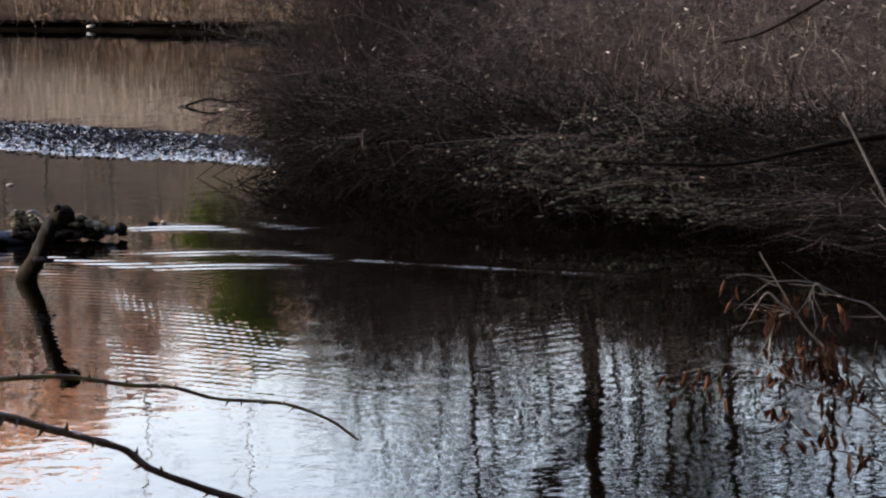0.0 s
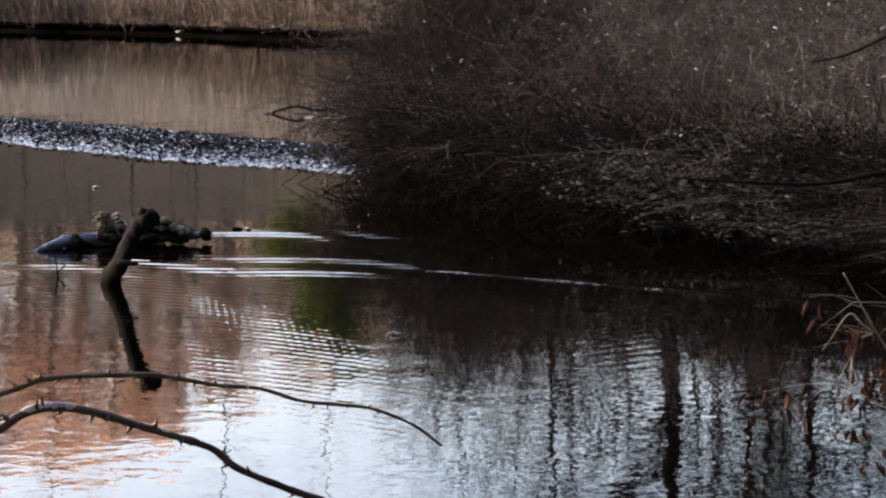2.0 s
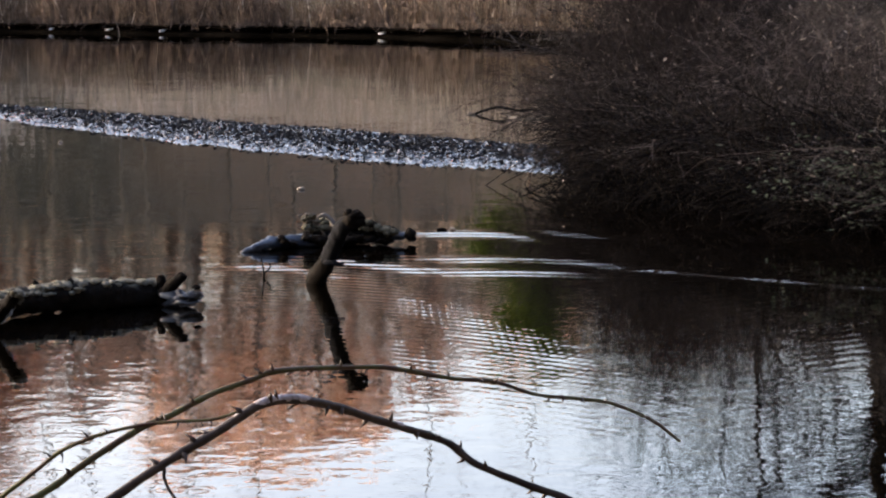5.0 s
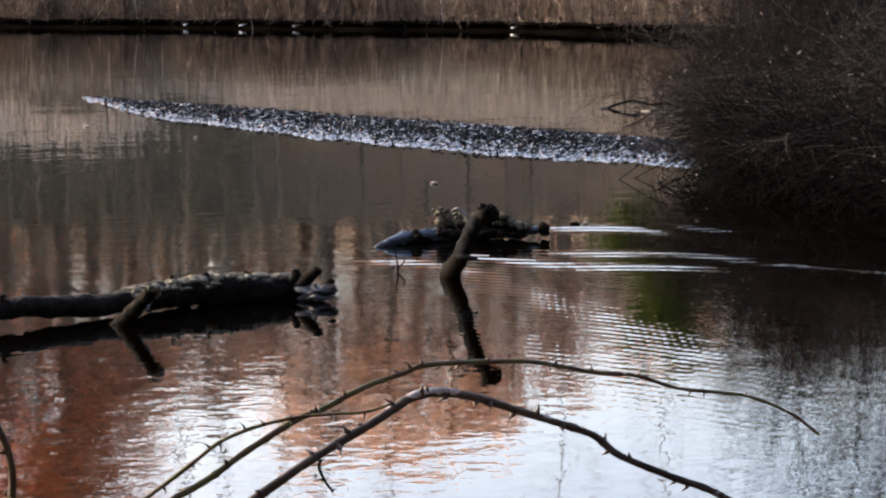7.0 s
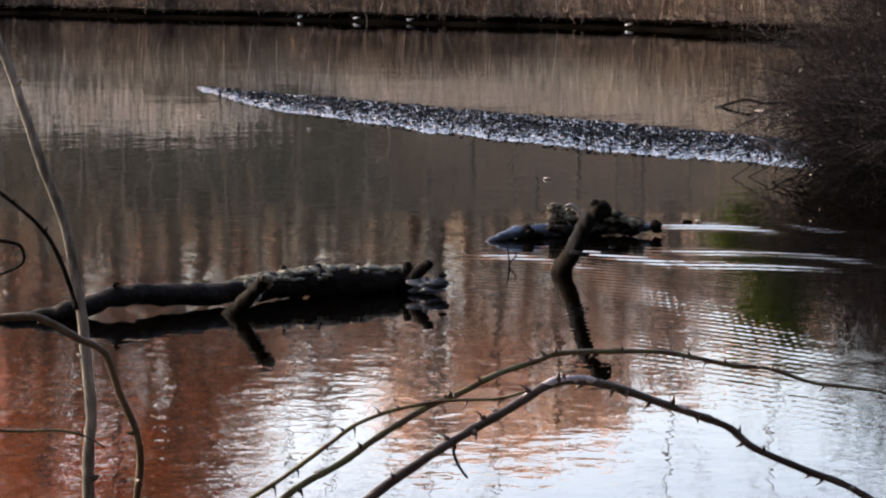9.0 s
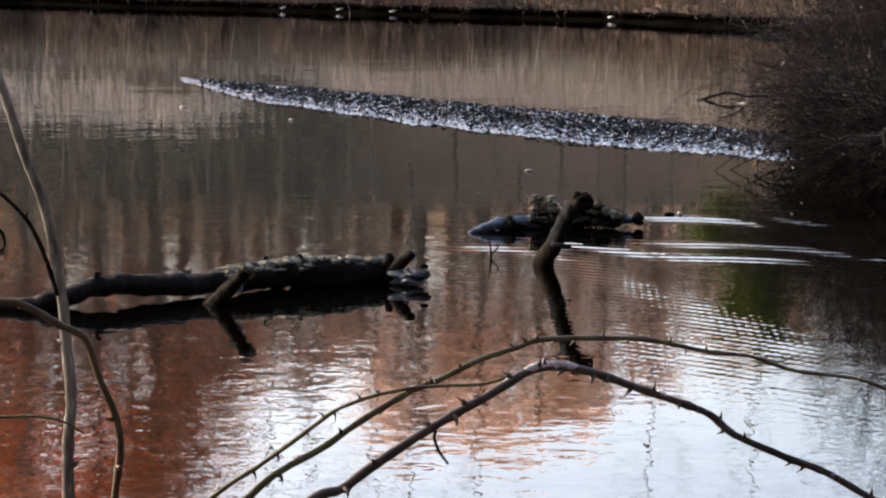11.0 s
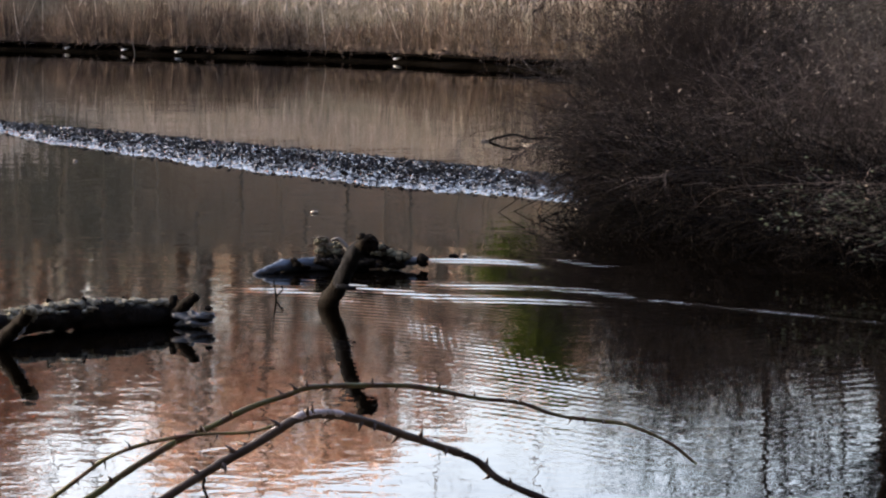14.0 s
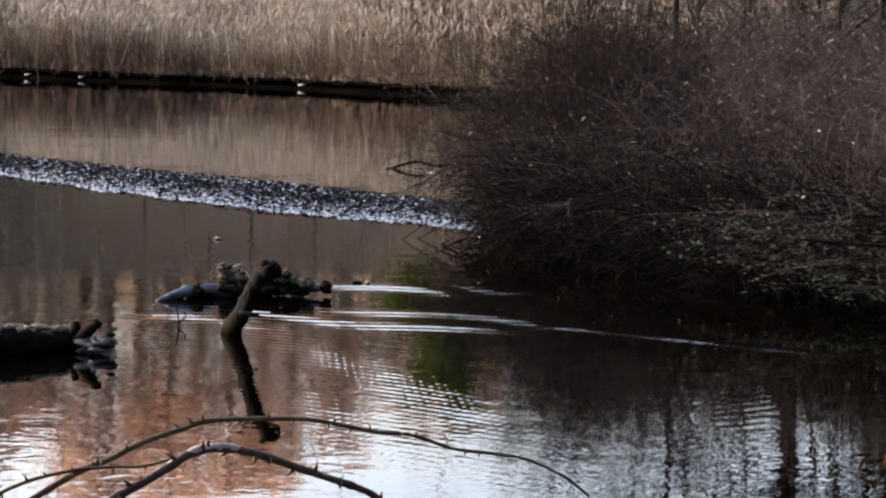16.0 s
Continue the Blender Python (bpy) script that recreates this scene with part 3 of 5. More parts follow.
def sedge_tufts():
    """Darker tufts and single tall stalks that break the even front of the reeds."""
    rng = random.Random(18)
    m, tall = Mesh(), Mesh()
    for i in range(46):
        cx = rng.uniform(-30, 3.5)
        wide, high = rng.uniform(0.2, 0.75), rng.uniform(0.6, 1.5)
        for k in range(int(150 * wide) + 25):
            x = cx + rng.gauss(0, wide)
            p = Vector((x, bank_y(x) + rng.uniform(-0.05, 0.5), 0.24))
            q = p + Vector((rng.gauss(0, 0.18), rng.gauss(-0.05, 0.1), high * rng.uniform(0.5, 1.1)))
            m.tube([p, p.lerp(q, 0.5) + Vector((0, 0, 0.08)), q], [0.011, 0.009, 0.004], 3, False)
    for i in range(60):
        x = rng.uniform(-30, 4)
        p = Vector((x, bank_y(x) + rng.uniform(0.0, 0.3), 0.2))
        q = p + Vector((rng.gauss(0, 0.35), rng.gauss(0, 0.1), rng.uniform(0.7, 2.0)))
        tall.tube([p, p.lerp(q, 0.5), q], [0.014, 0.011, 0.006], 4, False)
    bed = thing("sedge_tufts", "dark sedge tufts and pale stalks along the reed front", "sedge", kind="stuff")
    part("tufts", m, SEDGE, bed)
    part("stalks", tall, PLUME_PALE, bed, "pale single stalks")


sedge_tufts()


# ---- trees ----
def bare_tree(name, label, place, height, trunk_r, seed, limbs=9, kids=5, bark=None, spread=0.45, lean=(0, 0), group="bare trees", first=0.3, lv=4, fine_mat=None, stout=1.0):
    rng = random.Random(seed)
    bark = bark or BARK_TREE
    tr = thing(name, label, "tree", place, group)
    trunk, twig, fine = Mesh(), Mesh(), Mesh()
    pts = []
    for i in range(9):
        f = i / 8
        w = 0.05 * height * 0.3
        pts.append(Vector((lean[0] * f + w * noise.noise(Vector((f * 2, seed, 0))), lean[1] * f + w * noise.noise(Vector((f * 2, 0, seed))), -0.3 + (height + 0.3) * f)))
    rad = [trunk_r * (1.35 if i == 0 else 1) * (1 - 0.9 * (i / 8) ** 1.1) for i in range(9)]
    trunk.tube(pts, rad, 10)
    for k in range(limbs):
        f = first + (0.97 - first) * (k + rng.random()) / limbs
        i = min(int(f * 8), 7)
        at = pts[i].lerp(pts[i + 1], f * 8 - i)
        ang = rng.uniform(0, 6.28)
        d = Vector((math.cos(ang), math.sin(ang), rng.uniform(0.5, 1.3)))
        limb = Mesh()
        grow([limb, twig, fine][:lv - 1], at, d, height * spread * (1.15 - f) * rng.uniform(0.7, 1.1) + 0.5, (trunk_r * 0.42 * (1.1 - f) + 0.012) * stout, 0, rng, -0.03, 0.2, kids)
        part("limb", limb, bark, tr)
    part("trunk", trunk, bark, tr)
    tagged(part("twig_mass", twig, bark, tr), kind="stuff")
    if fine.v:
        tagged(part("fine_twig_mass", fine, fine_mat or TWIG, tr), kind="stuff")
    return tr, twig


def leafy_tree(name, label, place, height, trunk_r, seed, crown, leaf, count, size, group, squash=1.0, low=0.25, spread=0.42):
    rng = random.Random(seed)
    tr, twig = bare_tree(name, label, place, height, trunk_r, seed, 12, 4, BARK_OAK, spread, (0, 0), group, low, 3)
    m = Mesh()
    ends = [Vector(twig.v[i]) for i in range(0, len(twig.v), 3)]
    for i in range(count):
        p = rng.choice(ends) + Vector((rng.gauss(0, size * 1.6), rng.gauss(0, size * 1.6), rng.gauss(0, size * 1.3)))
        d = rand_dir(rng) * size * rng.uniform(0.6, 1.3)
        m.blade(p, p + d, size * rng.uniform(0.5, 0.9), d.orthogonal().normalized())
    tagged(part("crown", m, crown, tr, leaf, False), kind="stuff")
    return tr


def foot(x, y):
    return float(ground_height(np.array([x]), np.array([y]))[0]) - 0.1


def far_woods():
    rng = random.Random(21)
    # rust-leaved trees that the pond mirrors: azimuth, distance, height of the top over the water
    for az, dist, top in ((-16, 120, 25), (-14.2, 118, 24), (-12.6, 121, 25), (-11.9, 127, 27), (-11.2, 117, 26), (-10.5, 126, 27), (-9.8, 121, 26), (-9.1, 127, 25), (-8.6, 118, 23), (-8.0, 122, 24), (-7.5, 126, 21), (-6.5, 128, 17.5), (-5.1, 127, 17.5), (-2.6, 127, 19.5), (-13.3, 127, 26), (-7.2, 121, 16.5), (-5.8, 117, 16.5), (-4.4, 122, 16.5), (-3.7, 125, 20), (-3.2, 117, 18.5),
                          (-2.0, 121, 19.5), (-1.4, 125, 20), (-0.8, 117, 18.5), (-0.1, 124, 19.5), (0.5, 121, 18), (1.6, 118, 16), (2.9, 121, 15.5), (4.2, 118, 14)):
        a = radians(az)
        x, y = dist * math.sin(a), dist * math.cos(a)
        z = foot(x, y)
        leafy_tree("oak_tree", "oak tree with rusty brown leaves above the pond", (x, y, z), top - z, 0.3, rng.randint(0, 9999), CROWN_RUST if az < -8.3 else CROWN_TAN,
                   "dry rust-coloured leaves", 2700 if az < -8.3 else 1000, 0.36, "rusty oaks", spread=0.42, low=0.05 if az < -8.3 else 0.2)
    # young oaks that still hold their leaves, along the brow; a few gaps let the sky through
    for k in range(40):
        az = -16.5 + k * 0.53 + rng.uniform(-0.15, 0.15)
        if min(abs(az - g) for g in (-10.7, -6.3, -4.05)) < 0.22:
            continue
        a, dist = radians(az), 113.5 + (k % 3) * 1.5
        x, y = dist * math.sin(a), dist * math.cos(a)
        z = foot(x, y)
        leafy_tree("young_oak", "young oak with rusty leaves on the brow of the slope", (x, y, z), rng.uniform(13.0, 14.5) - z, 0.1, rng.randint(0, 9999), CROWN_RUST if az < -8.3 else CROWN_TAN,
                   "dry rust-coloured leaves", 210, 0.22, "rusty oaks", spread=0.5, low=0.02)
    # a dense bare understorey at the foot of the wood
    first = [bare_tree("wood_edge_tree", "slender bare grey tree at the edge of the wood", (0, 0, 0), 8.5, 0.06, 60 + k, 17, 5, BARK_WOOD, 0.5, group="bare trees", first=0.05, fine_mat=BARK_WOOD)[0] for k in range(3)]
    for k in range(96):
        if 3 <= k < 70 and k % 2:
            continue
        a = radians(-17 + k * 0.36 + rng.uniform(-0.2, 0.2))
        d = 101 + (k % 3) * 4 + rng.uniform(-1, 1)
        s = rng.uniform(0.98, 1.2)
        if 70 <= k < 84:
            a, d, s = radians(-16.5 + (k - 70) * 0.65), 113 + (k % 3) * 2, rng.uniform(1.1, 1.35)
        elif k >= 84:
            a, d, s = radians(4.4 + (k - 84) * 0.27), 91 + (k % 4) * 2, rng.uniform(1.35, 1.5)
        x, y = d * math.sin(a), d * math.cos(a)
        m = Matrix.LocRotScale((x, y, foot(x, y)), Euler((0, 0, rng.uniform(0, 6.28))), (s, s, s))
        if k < 3:
            first[k].matrix_basis = m
        else:
            copy_thing(first[k % 3], m @ Matrix.Diagonal((*(1 / v for v in first[k % 3].scale), 1)))
    # slender bare trees that stand against the sky above the oaks
    for az, h in ((-6.3, 18.5), (-5.5, 17), (-4.2, 19), (-3.4, 18.5), (-2.0, 17.5), (1.5, 16.5), (3.6, 16)):
        a = radians(az)
        bare_tree("slender_tree", "slender bare tree standing above the oaks", (113 * math.sin(a), 113 * math.cos(a), foot(113 * math.sin(a), 113 * math.cos(a))), h * 1.1, 0.06, rng.randint(0, 9999), 14, 4, BARK_OAK, 0.22, first=0.45)
    # evergreen tree that mirrors green beside the thicket
    leafy_tree("evergreen_tree", "narrow dark green evergreen tree", (4.7, 75.0, 0.4), 7.9, 0.07, 77, CROWN_GREEN, "dark green leaves", 12000, 0.15, "evergreens", low=0.5, spread=0.28)
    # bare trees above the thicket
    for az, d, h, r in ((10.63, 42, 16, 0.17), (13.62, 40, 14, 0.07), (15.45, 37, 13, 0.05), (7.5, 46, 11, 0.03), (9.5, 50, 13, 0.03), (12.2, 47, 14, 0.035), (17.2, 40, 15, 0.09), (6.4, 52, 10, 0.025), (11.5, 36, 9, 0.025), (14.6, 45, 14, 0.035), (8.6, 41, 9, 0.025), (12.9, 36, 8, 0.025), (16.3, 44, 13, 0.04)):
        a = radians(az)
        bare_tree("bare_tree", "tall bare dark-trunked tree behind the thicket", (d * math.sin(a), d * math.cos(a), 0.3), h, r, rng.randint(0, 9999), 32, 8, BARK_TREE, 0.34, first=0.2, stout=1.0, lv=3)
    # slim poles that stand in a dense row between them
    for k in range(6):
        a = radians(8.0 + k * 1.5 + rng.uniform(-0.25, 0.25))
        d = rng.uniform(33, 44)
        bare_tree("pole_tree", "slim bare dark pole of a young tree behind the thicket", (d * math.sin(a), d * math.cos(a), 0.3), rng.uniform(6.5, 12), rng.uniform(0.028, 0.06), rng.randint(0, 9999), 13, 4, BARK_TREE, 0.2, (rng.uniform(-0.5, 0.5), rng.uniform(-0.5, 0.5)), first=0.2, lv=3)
    # a tree wrapped in ivy
    a = radians(12.6)
    tr, twig = bare_tree("ivy_tree", "bare tree wrapped in a dark clump of ivy", (39 * math.sin(a), 39 * math.cos(a), 0.3), 9.5, 0.06, 404, 14, 5, BARK_TREE, 0.22, first=0.3)
    m = Mesh()
    for k in range(3600):
        z = rng.uniform(2.6, 6.2)
        r = 0.75 * (0.45 + 0.55 * math.sin((z - 2.6) / 3.6 * math.pi)) * (0.7 + 0.6 * noise.noise(Vector((z * 1.3, k % 7, 0)))) * rng.random() ** 0.5
        ang = rng.uniform(0, 6.28)
        p = Vector((r * math.cos(ang), r * math.sin(ang), z))
        v = rand_dir(rng) * rng.uniform(0.05, 0.1)
        m.blade(p, p + v, 0.06, v.orthogonal().normalized())
    tagged(part("ivy", m, LEAF_GREEN, tr, "dark green ivy leaves", False), kind="stuff")


far_woods()


# ---- thicket on the near right shore ----
def bush_kind(seed, stems, size, twig_mat, leaf_mat, leaves, leaf_size, name, label, category, thick=0.0065, kids=7, narrow=0.3, withered=0):
    """A many-stemmed shrub of unit radius and given height ratio, arching outwards."""
    rng = random.Random(seed)
    b = thing(name, label, category, group="waterside thicket")
    t, f, lf = Mesh(), Mesh(), Mesh()
    for k in range(stems):
        ang, out = rng.uniform(0, 6.28), rng.random() ** 0.6
        base = Vector((math.cos(ang) * 0.35 * out, math.sin(ang) * 0.35 * out, -0.15))
        d = Vector((math.cos(ang) * out * 0.9, math.sin(ang) * out * 0.9, rng.uniform(0.6, 1.3)))
        a = Mesh()
        grow([a, t, f], base, d, size * rng.uniform(0.55, 1.15), thick * rng.uniform(0.6, 1.3), 0, rng, 0.06 * out + 0.02, 0.24, kids, 7, 0.3)
        part("stem", a, TWIG_PALE if rng.random() < 0.03 else twig_mat, b)
    t.prune(0.2)
    f.prune(0.25)
    ends = [v for v in f.v if v[2] > 0.25]
    for k in range(leaves):
        p = Vector(rng.choice(ends)) + rand_dir(rng) * 0.03
        d = (rand_dir(rng) + Vector((0, 0, -1.2 if narrow < 0.5 else -0.4))).normalized() * leaf_size * rng.uniform(0.6, 1.3)
        lf.blade(p, p + d, leaf_size * rng.uniform(0.7, 1.2) * narrow, d.orthogonal().normalized())
    tagged(part("twig_mass", t, twig_mat, b), kind="stuff")
    tagged(part("fine_twig_mass", f, twig_mat, b), kind="stuff")
    dull = Mesh()
    for k in range(withered):
        p = Vector(rng.choice(ends)) + rand_dir(rng) * 0.05
        d = (rand_dir(rng) + Vector((0, 0, -0.7))).normalized() * rng.uniform(0.025, 0.055)
        dull.blade(p, p + d, rng.uniform(0.014, 0.03), d.orthogonal().normalized())
    if withered:
        tagged(part("withered_foliage", dull, LEAF_DULL, b, "small withered brown leaves", False), kind="stuff")
    if leaves:
        tagged(part("foliage", lf, leaf_mat, b, "", False), kind="stuff")
    return b


def thicket():
    rng = random.Random(5)
    kinds = [bush_kind(31, 80, 1.75, TWIG_DARKENED, LEAF_TAN, 26, 0.055, "shrub", "fine-twigged shrub in darkened tones overhanging the black water", "shrub", 0.009, withered=500),
             bush_kind(32, 80, 1.75, TWIG_RED, LEAF_TAN, 90, 0.06, "shrub", "reddish-brown shrub with a few pale dead leaves", "shrub", 0.0075, withered=1500),
             bush_kind(33, 60, 1.7, TWIG, LEAF_GREEN, 1700, 0.07, "bramble", "low bramble with dull green leaves over the water", "bramble", kids=6, narrow=0.6, withered=900),
             bush_kind(34, 36, 1.75, TWIG, LEAF_TAN, 60, 0.06, "shrub", "dense brown shrub farther back in the thicket", "shrub", 0.009, withered=700)]
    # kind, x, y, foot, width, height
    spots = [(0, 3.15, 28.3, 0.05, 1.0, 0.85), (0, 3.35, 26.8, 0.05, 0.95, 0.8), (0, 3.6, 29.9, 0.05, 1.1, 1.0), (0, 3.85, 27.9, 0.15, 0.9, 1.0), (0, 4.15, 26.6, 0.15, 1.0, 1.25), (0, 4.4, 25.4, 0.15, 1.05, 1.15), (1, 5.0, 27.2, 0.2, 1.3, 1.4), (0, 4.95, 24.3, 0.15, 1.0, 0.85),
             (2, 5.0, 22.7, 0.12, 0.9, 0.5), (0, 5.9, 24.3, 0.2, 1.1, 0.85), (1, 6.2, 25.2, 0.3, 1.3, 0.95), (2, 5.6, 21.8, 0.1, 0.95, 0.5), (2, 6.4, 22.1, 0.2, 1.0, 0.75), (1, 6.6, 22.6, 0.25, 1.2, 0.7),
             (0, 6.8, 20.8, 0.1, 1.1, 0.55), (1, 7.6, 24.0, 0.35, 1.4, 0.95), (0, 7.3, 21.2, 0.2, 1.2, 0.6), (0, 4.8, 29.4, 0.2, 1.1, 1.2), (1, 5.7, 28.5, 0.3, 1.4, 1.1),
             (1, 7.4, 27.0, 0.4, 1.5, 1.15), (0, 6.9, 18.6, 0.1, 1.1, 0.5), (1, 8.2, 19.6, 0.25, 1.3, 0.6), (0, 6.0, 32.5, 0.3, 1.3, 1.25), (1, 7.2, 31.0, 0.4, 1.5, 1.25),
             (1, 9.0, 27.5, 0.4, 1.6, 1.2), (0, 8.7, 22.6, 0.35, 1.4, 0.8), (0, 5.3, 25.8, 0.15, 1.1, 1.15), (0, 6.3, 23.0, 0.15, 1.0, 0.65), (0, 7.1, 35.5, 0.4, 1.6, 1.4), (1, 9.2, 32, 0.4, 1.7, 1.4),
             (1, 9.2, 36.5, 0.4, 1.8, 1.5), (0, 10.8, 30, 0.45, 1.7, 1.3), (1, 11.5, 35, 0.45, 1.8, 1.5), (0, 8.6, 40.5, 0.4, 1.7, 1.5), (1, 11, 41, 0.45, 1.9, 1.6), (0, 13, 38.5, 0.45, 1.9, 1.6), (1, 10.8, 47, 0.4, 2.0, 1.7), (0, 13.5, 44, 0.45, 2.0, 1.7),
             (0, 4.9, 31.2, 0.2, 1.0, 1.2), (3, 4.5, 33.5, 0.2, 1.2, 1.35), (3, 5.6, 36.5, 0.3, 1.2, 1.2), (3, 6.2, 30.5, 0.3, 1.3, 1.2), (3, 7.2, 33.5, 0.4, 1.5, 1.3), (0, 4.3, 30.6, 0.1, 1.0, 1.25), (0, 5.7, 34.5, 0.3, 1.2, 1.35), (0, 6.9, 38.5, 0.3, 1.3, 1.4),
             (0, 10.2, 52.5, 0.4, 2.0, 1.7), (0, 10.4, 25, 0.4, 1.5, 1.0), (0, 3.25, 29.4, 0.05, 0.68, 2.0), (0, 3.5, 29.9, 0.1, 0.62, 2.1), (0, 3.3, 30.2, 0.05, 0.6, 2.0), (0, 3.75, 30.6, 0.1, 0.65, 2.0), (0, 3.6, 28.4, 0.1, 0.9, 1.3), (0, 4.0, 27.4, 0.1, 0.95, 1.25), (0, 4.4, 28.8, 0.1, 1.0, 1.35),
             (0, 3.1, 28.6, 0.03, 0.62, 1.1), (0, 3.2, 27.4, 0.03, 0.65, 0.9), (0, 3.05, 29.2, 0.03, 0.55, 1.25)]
    used = set()
    for k, x, y, z, w, h in spots:
        k = 3 if y > 31 or x > 8.5 else k
        h *= 0.95 if x < 5.4 else (0.78 if y < 33 else 1.0)
        if x / y > 0.125:
            h = min(h, max(0.55, (math.hypot(x, y) * 0.13 - 2.38) / 1.35))
        mtx = Matrix.LocRotScale((x, y, z), Euler((0, 0, rng.uniform(0, 6.28))), (w, w, h))
        if k in used:
            copy_thing(kinds[k], mtx)
        else:
            kinds[k].matrix_basis = mtx
            used.add(k)


thicket()


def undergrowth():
    """A tangle of near-black stems added as the shade under the overhanging shrubs."""
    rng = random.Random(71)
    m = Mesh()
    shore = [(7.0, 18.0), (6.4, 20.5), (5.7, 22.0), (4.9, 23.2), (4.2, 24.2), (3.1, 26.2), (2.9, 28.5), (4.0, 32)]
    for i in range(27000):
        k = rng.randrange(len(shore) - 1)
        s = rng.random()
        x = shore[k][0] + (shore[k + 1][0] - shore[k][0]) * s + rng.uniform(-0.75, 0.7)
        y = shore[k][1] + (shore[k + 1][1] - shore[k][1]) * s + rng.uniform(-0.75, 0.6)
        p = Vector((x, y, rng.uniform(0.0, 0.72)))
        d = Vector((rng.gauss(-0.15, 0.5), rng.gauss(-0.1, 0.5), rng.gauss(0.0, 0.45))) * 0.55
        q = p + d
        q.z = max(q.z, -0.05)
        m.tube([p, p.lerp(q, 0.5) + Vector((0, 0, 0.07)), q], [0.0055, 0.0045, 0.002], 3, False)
    tagged(part("undergrowth", m, SHADE_STEM), "near-black filler stems for the shaded hollow under the overhanging shrubs", "undergrowth", kind="stuff")


undergrowth()


def bough(name, label, pts, r0, r1, mat, seed, side=8, side_len=0.5):
    rng = random.Random(seed)
    o = thing(name, label, "branch")
    m, s = Mesh(), Mesh()
    p = spline(pts, 5)
    m.tube(p, taper(len(p), r0, r1, rng, 0.08), 8)
    for k in range(side):
        i = rng.randrange(2, len(p) - 1)
        grow([s, s], p[i], (p[i] - p[i - 1]).normalized() * 0.5 + rand_dir(rng), side_len * rng.uniform(0.4, 1), r1 * 0.6, 0, rng, 0.02, 0.2, 3, 4)
    part("limb", m, mat, o)
    tagged(part("side_twig_mass", s, mat, o), kind="stuff")


bough("overhanging_branch", "dark bare branch reaching out over the thicket", [(x * 0.885, 19.03, 0.274 + z * 0.885) for x, z in ((6.95, 0.86), (6.75, 0.79), (6.43, 0.717), (6.12, 0.682), (5.67, 0.607), (5.2, 0.532), (4.54, 0.553), (4.05, 0.59))], 0.036, 0.006, BARK_DARK, 4)
bough("dry_stalk", "pale dry stalk standing in front of the thicket", [(5.22, 17.1, -0.05), (5.2, 17.05, 0.35), (5.095, 17.0, 0.644), (4.958, 17.0, 0.93), (4.815, 17.0, 1.215)], 0.011, 0.006, TWIG_PALE, 6, 3, 0.2)
bough("hanging_branch", "thin dark branch hanging into the thicket", [(5.4, 19.0, 1.95), (5.1, 19.2, 1.75), (4.85, 19.3, 1.62), (4.6, 19.3, 1.57)], 0.014, 0.005, BARK_DARK, 8, 4, 0.3)


def dead_vines():
    """Pale dry strands that hang in the face of the thicket."""
    rng = random.Random(83)
    m = Mesh()
    for i in range(230):
        s = rng.random()
        p = Vector((4.3 + 2.9 * s + rng.uniform(-0.2, 0.3), 23.6 - 3.0 * s + rng.uniform(-0.2, 0.6), rng.uniform(0.25, 1.75)))
        n = rng.choice((1, 1, 2, 3))
        for k in range(n):
            q = p + Vector((rng.gauss(0, 0.05), rng.gauss(0, 0.05), rng.gauss(0, 0.06)))
            e = q + Vector((rng.gauss(0, 0.03), 0, -rng.uniform(0.05, 0.22)))
            m.tube([q, q.lerp(e, 0.5) + Vector((rng.gauss(0, 0.012), 0, 0)), e], [0.0014, 0.0026, 0.0013], 4, False)
    tagged(part("dead_vines", m, VINE), "pale dry vine strands hanging in the thicket", "vine", kind="stuff")


dead_vines()


